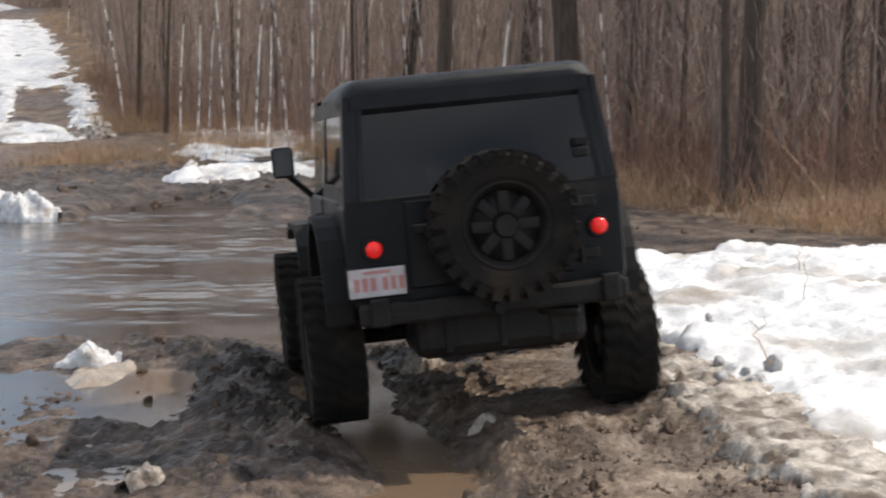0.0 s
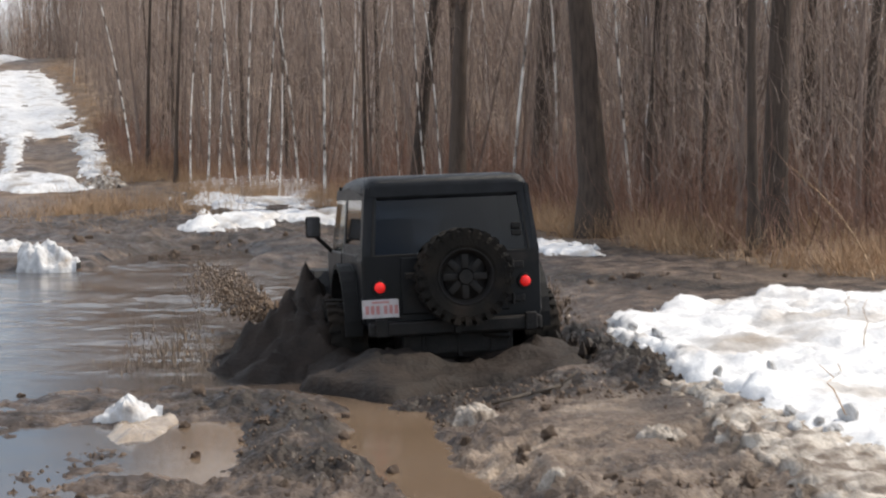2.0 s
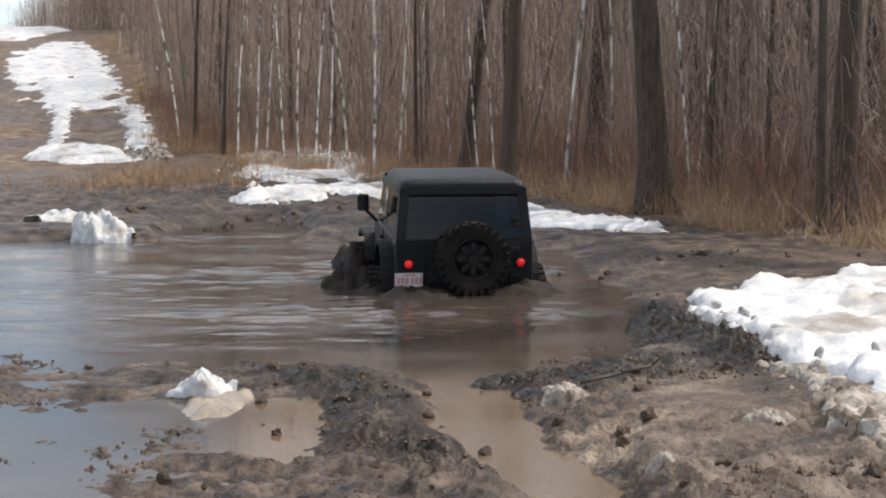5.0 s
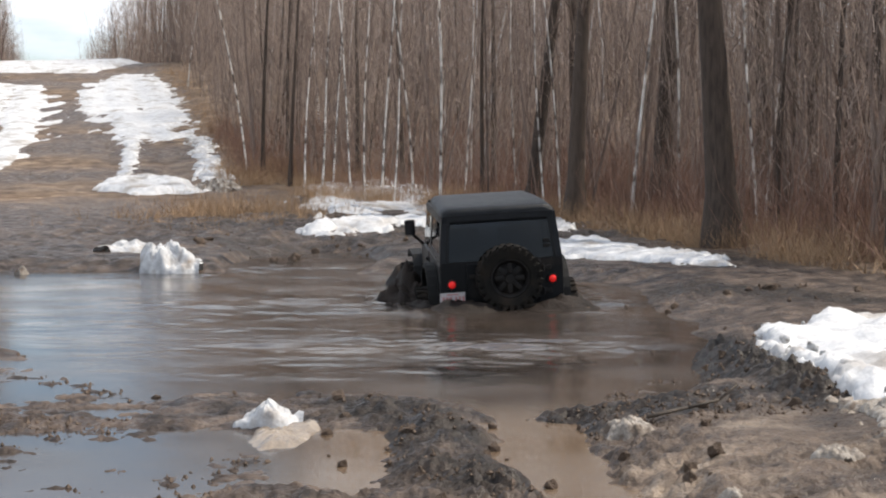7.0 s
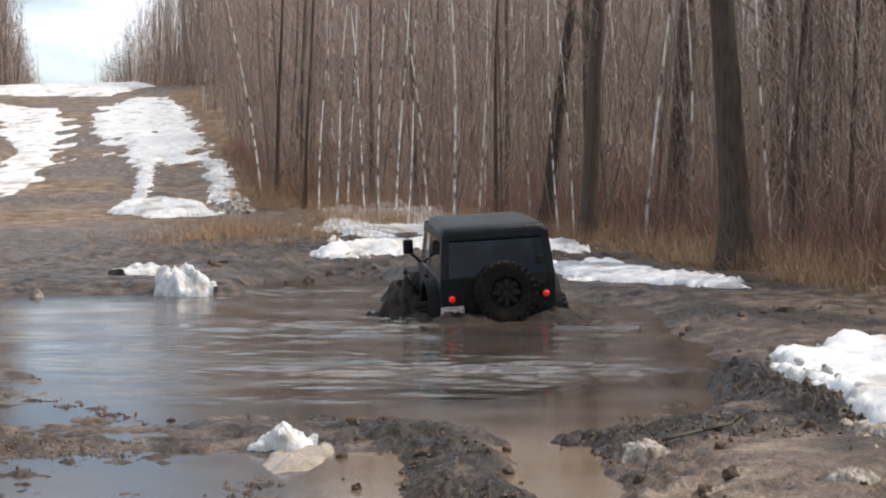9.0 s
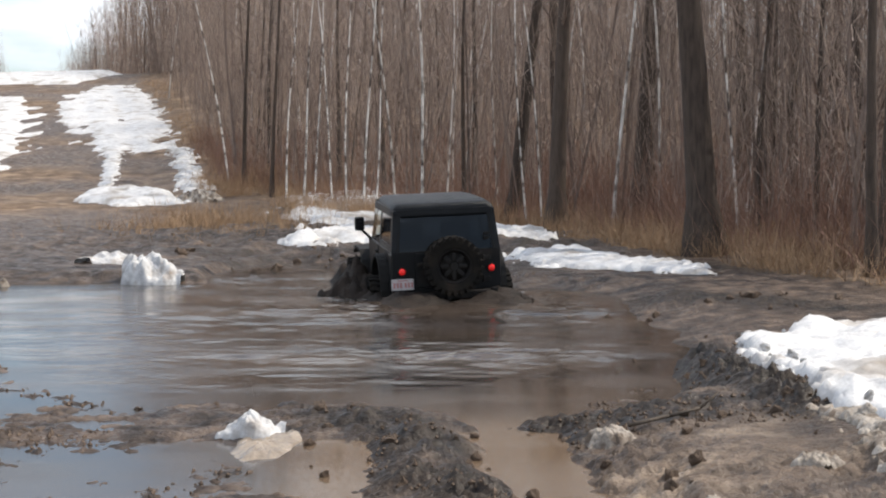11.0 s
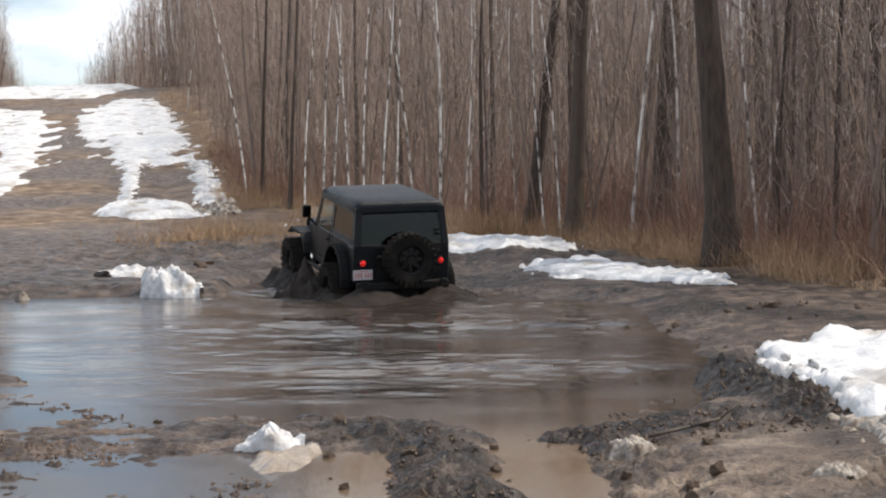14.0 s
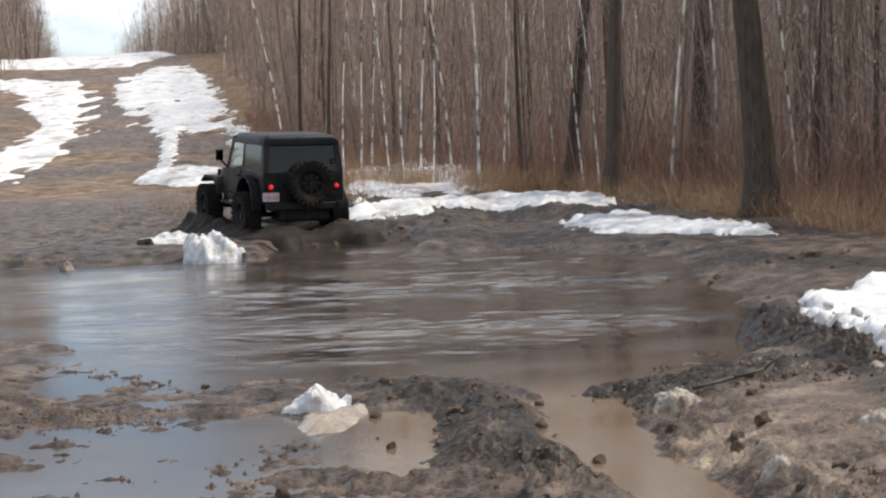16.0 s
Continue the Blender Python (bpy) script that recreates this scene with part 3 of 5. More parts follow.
snow_patch("snow_drift", [(-40, 117), (-31.5, 118), (-23.4, 122), (-23.6, 116), (-24.4, 109), (-29.5, 110), (-40, 109)], 0.3, 0.5, 1.6, 0.3, "snow band on the crest of the road", seed=18, stretch=2.0)


def lump(name, x, y, w, depth, h, mat, label, seed, spiky=0.35, category="snow", sub=4, kind=""):
    """A worn heap: a peaked mound with ridges running down it and a broken foot."""
    nr, na = 7 * sub, 18 * sub
    r, a = np.meshgrid(np.linspace(0, 1.15, nr), np.linspace(0, 2 * math.pi, na, endpoint=False), indexing="ij")
    ragged = 1 + 0.35 * spiky * vnoise(np.cos(a) * 2 + seed, np.sin(a) * 2, 1.0, int(seed * 10), 4)
    px, py = r * np.cos(a) * ragged, r * np.sin(a) * ragged
    ridge = np.abs(vnoise(np.cos(a) * 3 + seed * 2, np.sin(a) * 3 + r * 0.6, 1.2, int(seed * 7) + 1, 4))
    away = np.hypot(px - 0.1, py)
    peak = np.clip(1 - away * (1 + 0.4 * vnoise(px * 1.3 + seed, py * 1.3, 1.0, 8, 3)), -0.2, 1)
    body = np.sign(peak) * np.abs(peak) ** 0.6
    z = h * 0.95 * (body * (1 + 0.4 * spiky * (ridge - 0.5) * np.clip(away * 2, 0, 1)) + 0.55 * spiky * vnoise(px + seed, py, 2.0, 3, 5, 0.6) * np.clip(peak * 3, 0, 1))
    gx, gy = x + px * w / 2, y + py * depth / 2
    gz = np.maximum(ground_height(gx, gy), WATER_LEVEL - 0.02) * 0.5 + 0.5 * max(float(ground_height(x, y)), WATER_LEVEL - 0.01) + z
    v = np.stack([gx - x, gy - y, gz], 2).reshape(-1, 3)
    i = np.arange(nr * na).reshape(nr, na)
    j = np.roll(i, -1, 1)
    f = np.stack([i[:-1].ravel(), i[1:].ravel(), j[1:].ravel(), j[:-1].ravel()], 1)
    ob = raw(name, v, f, mat, True)
    ob.location = (x, y, 0)
    return tagged(ob, label, category, kind=kind)



lump("snow_lump", -1.33, 11.15, 0.42, 0.42, 0.2, OLD_SNOW, "small white snow lump melting on a tan ice foot", 3.1, 0.4)
lump("ice_slab", -1.2, 10.72, 0.46, 1.2, 0.06, ICE, "thin tan slab of dirty ice in the mud", 7.7, 0.7, "ice", 3)
lump("snow_lump", 1.08, 10.6, 0.36, 0.3, 0.1, DIRTY_SNOW, "dirty snow clump on churned mud", 5.3, 0.6)
lump("snow_mound", -4.5, 25.3, 0.95, 0.9, 0.52, OLD_SNOW, "ridged grey-white snow heap standing in shallow water", 5.7, 0.6)
lump("snow_mound", -5.6, 28.0, 1.1, 0.9, 0.22, OLD_SNOW, "small low snow heap at the edge of the water", 2.2, 0.5)
lump("snow_mound", -6.6, 24.7, 0.22, 0.2, 0.16, DIRTY_SNOW, "small dirty snow clump at the water's edge", 1.2, 0.5)
lump("snow_mound", -8.4, 56.2, 1.5, 1.3, 0.45, DIRTY_SNOW, "dirty broken snow heap by the track", 6.2, 0.6)
lump("snow_lump", 2.62, 10.2, 0.2, 0.16, 0.11, DIRTY_SNOW, "fist-sized dirty snow clump in front of the bank", 4.4, 0.5, sub=3)
lump("snow_lump", 2.05, 9.05, 0.26, 0.2, 0.09, DIRTY_SNOW, "flattened dirty snow clump on pale mud", 8.4, 0.5, sub=3)
lump("snow_lump", -0.42, 7.35, 0.26, 0.2, 0.1, DIRTY_SNOW, "small grey snow clump in a puddle", 1.9, 0.5, sub=3)
lump("snow_lump", 1.32, 8.15, 0.17, 0.15, 0.08, DIRTY_SNOW, "small pale clump at the edge of the rut", 2.9, 0.5, sub=3)


def bank_clumps():
    """Broken chunks of snow along the crumbling edge of the bank and on its top."""
    g = random.Random(12)
    shapes = []
    for k in range(4):
        bm = bmesh.new()
        bmesh.ops.create_icosphere(bm, subdivisions=2, radius=1)
        for v in bm.verts:
            p = v.co.normalized()
            v.co = p * (1 + 0.55 * noise.fractal(p * 1.7 + Vector((k * 3.7, 2, 0)), 1.0, 2.0, 4))
        me = bpy.data.meshes.new("snow_clump")
        bm.to_mesh(me)
        bm.free()
        me.materials.append(SNOW)
        me.polygons.foreach_set("use_smooth", [True] * len(me.polygons))
        shapes.append(me)
    for k in range(30):
        y = g.uniform(7.5, 15.5)
        x = float(np.interp(y, [7, 8, 10, 11.4, 12.8, 14.8, 16], [2.95, 2.85, 2.62, 2.48, 2.44, 2.6, 3.2])) + abs(g.gauss(0, 0.3)) - 0.06
        r = g.uniform(0.02, 0.065)
        ob = new("snow_clump", shapes[k % 4])
        ob.parent = BANK
        deep = 0.18 * (0.3 + 0.7 * float(step(7.5, 11.5, y)) * 0.82)
        up = deep * float(step(0.0, 0.22, x - np.interp(y, [7, 8, 10, 11.4, 12.8, 14.8, 16], [2.95, 2.85, 2.62, 2.48, 2.44, 2.6, 3.2])))
        ob.matrix_basis = Matrix.LocRotScale((x, y, float(ground_height(x, y)) + up + r * 0.2), Euler((g.random() * 6, g.random() * 6, g.random() * 6)), Vector((r * g.uniform(0.8, 1.5), r, r * 0.75)))


bank_clumps()

# ---------------------------------------------------------------- mud clods and sticks
rng = np.random.RandomState(7)


def clods():
    """Loose clods: the bigger ones single things, the crumbs one scatter."""
    kinds = []
    for k in range(5):
        bm = bmesh.new()
        bmesh.ops.create_icosphere(bm, subdivisions=2, radius=1)
        for v in bm.verts:
            p = v.co.normalized()
            v.co = p * (1 + 0.5 * noise.fractal(p * 1.6 + Vector((k * 4.1, 0, 0)), 1.0, 2.0, 4))
            v.co.z *= 0.7
        ob = part("mud_clod", bm, CLOD, smooth=False)
        kinds.append(tagged(ob, "dark wet clod of thrown-up mud", "mud clod", "clods along the ruts"))
    spots = []
    for (x0, y0, x1, y1, w, count) in ((-0.65, 12.1, 0.3, 8.6, 0.3, 30), (0.75, 11.3, 1.9, 11.3, 0.3, 24), (1.25, 10.0, 1.55, 6.0, 0.22, 16), (0.15, 8.8, 0.25, 5.4, 0.25, 16), (2.3, 16, 2.35, 13, 0.35, 14), (-2.6, 12.6, -0.6, 12.2, 0.2, 6), (-0.9, 9.0, -0.2, 6.4, 0.3, 8), (-5.5, 28.5, -0.5, 31, 1.2, 48), (-6.5, 36, -3.5, 42, 1.6, 22), (2.8, 20.0, 5.5, 21.0, 0.7, 22), (2.2, 10.6, 2.75, 6.5, 0.3, 16)):
        for _ in range(count):
            t = rng.rand()
            spots.append((x0 + t * (x1 - x0) + rng.randn() * w, y0 + t * (y1 - y0) + rng.randn() * w, (0.016 + 0.05 * rng.rand() ** 2.5) * (1.4 if y0 > 18 else 0.85)))
    for i, (x, y, r) in enumerate(spots):
        z = float(ground_height(x, y))
        m = Matrix.LocRotScale((x, y, max(z, WATER_LEVEL) + r * 0.15), Euler(rng.rand(3) * 6.3), None)
        src = kinds[i % 5]
        ob = src if i < 5 else src.copy()
        if i >= 5:
            scene.collection.objects.link(ob)
        ob.matrix_basis = m @ Matrix.Diagonal((r, r * (0.7 + 0.6 * rng.rand()), r * 0.9, 1))
    # crumbs
    n = 26000
    x, y = rng.uniform(-4, 3.0, n), 5 + 11 * rng.rand(n) ** 1.2
    heap = np.minimum(line_far(x, y, -0.7, 12.0, 0.2, 8.5), line_far(x, y, 0.75, 11.4, 1.8, 11.5))
    ok = (vnoise(x, y, 1.1, 77, 3) + 0.6 * np.exp(-((heap / 0.35) ** 2)) > 0.18) & (ground_height(x, y) > WATER_LEVEL - 0.02)
    x, y = x[ok], y[ok]
    n = len(x)
    z, s = ground_height(x, y), 0.005 + 0.016 * rng.rand(n) ** 2.5
    base = np.array([(1, 0, 0), (-1, 0, 0), (0, 1, 0), (0, -1, 0), (0, 0, 1), (0, 0, -1)], float)
    tri = np.array([(0, 2, 4), (2, 1, 4), (1, 3, 4), (3, 0, 4), (2, 0, 5), (1, 2, 5), (3, 1, 5), (0, 3, 5)])
    v = base[None] * (0.6 + 0.8 * rng.rand(n, 6, 1)) * s[:, None, None] + np.stack([x, y, z + s * 0.3], 1)[:, None]
    f = tri[None] + 6 * np.arange(n)[:, None, None]
    tagged(raw("mud_crumbs", v.reshape(-1, 3), f.reshape(-1, 3), CLOD), "scattered crumbs of dark wet mud", "mud", kind="stuff")


clods()


def stick(points, r, label, name="stick", mat=None):
    bm = bmesh.new()
    for (a, b), k in zip(zip(points, points[1:]), range(99)):
        tube(bm, a, b, r * (1 - 0.15 * k), r * (0.85 - 0.15 * k), 7)
    return tagged(part(name, bm, mat or STICK, smooth=True), label, "branch")


def on(x, y, up=0.02):
    return (x, y, float(ground_height(x, y)) + up)


stick([on(1.22, 10.8, 0.05), on(1.5, 10.9, 0.05), on(1.72, 11.0, 0.07), on(1.85, 11.05, 0.15)], 0.014, "thin dark broken branch lying on mud")
stick([on(1.10, 7.0, 0.03), on(1.2, 6.75, 0.04), on(1.24, 6.5, 0.03), on(1.3, 6.27, 0.01)], 0.011, "bent dark wet stick at the edge of the rut")
stick([on(1.22, 6.62, 0.04), on(1.13, 6.5, 0.05)], 0.008, "short dark wet twig beside the rut")


def weeds():
    """Single dry stems that poke through the snow bank."""
    for k in range(9):
        x, y = rng.uniform(2.9, 7.5), rng.uniform(8, 15.5)
        h = rng.uniform(0.1, 0.26)
        bm = bmesh.new()
        p = Vector((0, 0, 0.0))
        for s in range(4):
            q = p + Vector((rng.randn() * 0.03, rng.randn() * 0.03, h / 4 + 0.12 * (s == 0)))
            tube(bm, p, q, 0.0045 * (1 - s * 0.15), 0.004 * (1 - s * 0.2), 5)
            if s > 1:
                tube(bm, q, q + Vector((rng.randn() * 0.06, rng.randn() * 0.05, 0.06)), 0.003, 0.0015, 4)
            p = q
        ob = part("weed_stem", bm, GRASS)
        ob.location = on(x, y, 0.12)
        tagged(ob, "thin dry weed stem standing in snow", "weed", "weeds in the snow bank")


weeds()

# ---------------------------------------------------------------- the wood


def ribbon_tubes(paths, sides=5):
    """Vertices and faces of many thin tapered tubes; each path is a list of (point, radius)."""
    V, F = [], []
    for path in paths:
        k0 = len(V)
        for i, (p, r) in enumerate(path):
            p = Vector(p)
            d = (Vector(path[min(i + 1, len(path) - 1)][0]) - Vector(path[max(i - 1, 0)][0])).normalized()
            s = d.cross(Vector((0.31, 0.95, 0.05))).normalized()
            u = d.cross(s)
            for a in range(sides):
                w = 2 * math.pi * a / sides
                V.append(p + (s * math.cos(w) + u * math.sin(w)) * r)
        for i in range(len(path) - 1):
            for a in range(sides):
                b = (a + 1) % sides
                F.append((k0 + i * sides + a, k0 + i * sides + b, k0 + (i + 1) * sides + b, k0 + (i + 1) * sides + a))
    return V, F


def tree(r, h, lean, seed, mat, label, name="tree", limbs=14, low=2.5, crook=0.25, flare=1.35):
    """A bare tree: a tapered, slightly crooked trunk and a crown of limbs and twigs."""
    g = random.Random(seed)
    root = new(name)
    n = 12
    ph = g.random() * 6
    mid = []
    for i in range(n + 1):
        t = i / n
        z = t * h - 0.15
        off = crook * (math.sin(ph + t * 4.5) - math.sin(ph)) * t
        off2 = crook * (math.sin(ph * 2.3 + t * 3.5) - math.sin(ph * 2.3)) * t
        rad = r * (1 - 0.82 * t) * (1 + (flare - 1) * math.exp(-z / 0.35))
        mid.append((Vector((lean * z + off, off2, z)), rad))
    V, F = ribbon_tubes([mid], 12)
    for v in V:
        v.x += 0.05 * r * noise.noise(v * 3.1)
        v.y += 0.05 * r * noise.noise(v * 2.7)
    raw("trunk", V, F, mat, True, root)
    paths = []

    def grow(p, d, length, rad, depth):
        pts, q, dd = [(p, rad)], p.copy(), d.copy()
        k = 4
        for i in range(1, k + 1):
            dd = (dd + Vector((g.gauss(0, 0.16), g.gauss(0, 0.16), 0.10))).normalized()
            q = q + dd * length / k
            pts.append((q.copy(), max(0.003, rad * (1 - 0.8 * i / k))))
        paths.append(pts)
        if depth:
            for _ in range(3 + (depth == 2)):
                i = g.randint(1, k)
                turn = Vector((g.gauss(0, 1), g.gauss(0, 1), g.uniform(-0.1, 0.7)))
                grow(pts[i][0], (dd + turn * 0.75).normalized(), length * g.uniform(0.35, 0.6), max(0.004, rad * 0.42), depth - 1)

    for i in range(limbs):
        t = (low + (h - low) * (i + g.random()) / limbs) / h
        j = min(n - 1, int(t * n))
        p = mid[j][0].lerp(mid[j + 1][0], t * n - j)
        a = g.random() * 6.3
        d = Vector((math.cos(a), math.sin(a), g.uniform(0.25, 1.0))).normalized()
        grow(p, d, g.uniform(0.8, 2.4) * (1.1 - 0.5 * t), max(0.01, mid[j][1] * 0.32), 2)
    V, F = ribbon_tubes(paths, 3)
    raw("crown", V, F, TWIG if mat is not BARK else GREY_BARK, False, root)
    return tagged(root, label, "tree", "bare trees of the wood")


def put(ob, x, y, turn=0.0, tip=(0.0, 0.0)):
    ob.matrix_basis = pose(x, y, float(ground_height(x, y)), 0, 0, 0) @ pose(0, 0, 0, tip[0], tip[1], 0) @ pose(0, 0, 0, 0, 0, turn)
    return ob


DARK_LABEL, BIRCH_LABEL = "bare dark-barked poplar in dry undergrowth", "slender white-barked birch without leaves"
# x, y, radius, lean, dark or white
NAMED = [(4.74, 29.8, 0.3, -0.075, 0), (4.85, 40.5, 0.26, 0.05, 0), (5.2, 39.6, 0.075, -0.01, 1), (4.05, 39.5, 0.085, 0.035, 1),
         (2.85, 41.5, 0.17, 0.01, 0), (1.9, 44.5, 0.15, 0.08, 0), (2.2, 43.5, 0.05, -0.05, 1), (2.55, 42.5, 0.05, -0.03, 1),
         (-0.6, 47.3, 0.085, 0.0, 1), (-1.45, 50.5, 0.07, -0.03, 1), (-2.4, 50.0, 0.065, 0.01, 1), (-3.0, 51.5, 0.06, -0.02, 1),
         (-4.55, 54.0, 0.075, 0.045, 1), (-4.3, 55.5, 0.06, 0.02, 1), (-7.9, 61.0, 0.07, -0.07, 1), (-7.2, 60.0, 0.12, 0.0, 0),
         (9.3, 45.0, 0.22, 0.0, 0), (8.8, 44.0, 0.07, 0.03, 1), (6.32, 24.3, 0.085, -0.02, 0), (6.95, 25.6, 0.215, 0.01, 0),
         (14.2, 38.5, 0.27, -0.01, 0), (15.3, 39.5, 0.2, 0.02, 0), (11.2, 37.0, 0.13, 0.03, 0), (9.6, 33.5, 0.14, 0.02, 0),
         (7.6, 36.0, 0.1, -0.02, 0), (6.4, 35.0, 0.06, 0.04, 1), (6.0, 33.5, 0.055, -0.04, 1), (8.2, 30.5, 0.05, 0.05, 2),
         (-5.9, 57.0, 0.11, 0.02, 0), (0.6, 47.0, 0.11, 0.0, 0), (6.9, 44.5, 0.07, 0.01, 1), (10.6, 30.0, 0.16, -0.02, 0),
         (1.0, 52.0, 0.15, 0.02, 0), (-1.9, 54.0, 0.13, -0.02, 0), (-3.6, 57.5, 0.14, 0.01, 0), (-6.6, 63.0, 0.13, 0.0, 0), (3.4, 48.0, 0.16, -0.03, 0), (6.0, 47.5, 0.17, 0.02, 0),
         (7.3, 40.0, 0.16, -0.02, 0), (8.9, 38.5, 0.12, 0.04, 0), (10.2, 41.5, 0.18, 0.0, 0), (12.4, 42.0, 0.15, -0.03, 0), (13.0, 35.0, 0.16, 0.02, 0), (5.9, 31.5, 0.08, 0.05, 0),
         (7.4, 28.6, 0.07, -0.06, 0), (9.0, 27.4, 0.1, 0.03, 0), (0.1, 50.0, 0.06, 0.03, 1), (1.6, 48.5, 0.055, -0.02, 1), (-2.0, 49.0, 0.05, 0.05, 1), (-3.5, 52.5, 0.055, -0.04, 1), (-5.3, 56.0, 0.06, 0.0, 1), (3.2, 45.0, 0.055, 0.02, 1)]
for i, (x, y, r, lean, white) in enumerate(NAMED):
    lean *= 1.7 if white else 1.0
    r *= 0.52 if white else (0.66 if x < 1.5 else (1.4 if y > 33 and r < 0.25 else 1.0))
    put(tree(r, 11 + 3 * rng.rand(), lean, 100 + i, (BARK, BIRCH, GREY_BARK)[white], (DARK_LABEL, BIRCH_LABEL, "grey-barked bare aspen at the wood's edge")[white], limbs=9 if white else 13, low=3.0 if white else 4.6, crook=0.34 if white else 0.2, flare=1.2 if white else 1.45), x, y)

MODELS = [tree(0.028 + 0.006 * k, 10 + 0.8 * (k % 4), 0.02 * ((k % 3) - 1), 300 + k, BIRCH if k in (1, 5) else (BARK if k in (2, 6) else GREY_BARK), BIRCH_LABEL if k in (1, 5) else "slim grey-brown bare aspen in the wood", limbs=14, low=1.5, crook=0.42) for k in range(8)]
spots = []
while len(spots) < 210:
    y = 25 + 75 * rng.rand() ** 1.15
    x = float(wood_edge(y)) + 0.6 + rng.rand() * min(26, 0.42 * y + 5 - float(wood_edge(y)))
    if all((x - a) ** 2 + (y - b) ** 2 > 0.8 for a, b, *_ in NAMED) and all((x - a) ** 2 + (y - b) ** 2 > 0.5 for a, b in spots):
        spots.append((x, y))
for i, (x, y) in enumerate(spots):
    k = (i % 8) if y > 42 or i < 8 else 2 * (i % 4)
    ob = MODELS[k] if i < 8 else copy_thing(MODELS[k], pose(0, 0, 0))
    put(ob, x, max(y, 44) if i < 8 and i % 2 else y, rng.rand() * 360, rng.randn(2) * 2.2)
# the wood on the other side of the road, mostly beyond the crest
for i in range(46):
    y = 100 + 110 * rng.rand() if i < 34 else 10 + 80 * rng.rand()
    x = float(road_left(y)) - 0.5 - 14 * rng.rand()
    put(copy_thing(MODELS[i % 8], pose(0, 0, 0)), x, y, rng.rand() * 360)


def blades(n, x, y, z, h, w, tilt, heading=None, bend=0.0, crook=0.07):
    """Thin upright slivers: vertices and triangles, three to a blade."""
    a = rng.rand(n) * 6.283
    t = rng.randn(n) * tilt
    b = rng.rand(n) * 6.283 if heading is None else heading
    dx, dy = np.sin(t) * np.cos(b) * h, np.sin(t) * np.sin(b) * h
    zz = np.cos(t) * h
    wx, wy = np.cos(a) * w / 2, np.sin(a) * w / 2
    p = np.stack([x, y, z], 1)
    s = np.stack([wx, wy, 0 * wx], 1)
    mid = p + np.stack([dx * 0.5 * (1 - bend), dy * 0.5 * (1 - bend), zz * 0.5], 1)
    mid[:, :2] += rng.randn(n, 2) * (crook * np.asarray(h))[:, None]
    top = p + np.stack([dx, dy, zz], 1)
    v = np.stack([p - s, p + s, mid + s * 0.7, mid - s * 0.7, top], 1).reshape(-1, 3)
    k = 5 * np.arange(n)[:, None]
    f = np.concatenate([k + [0, 1, 2], k + [0, 2, 3], k + [3, 2, 4]], 0)
    return v, f


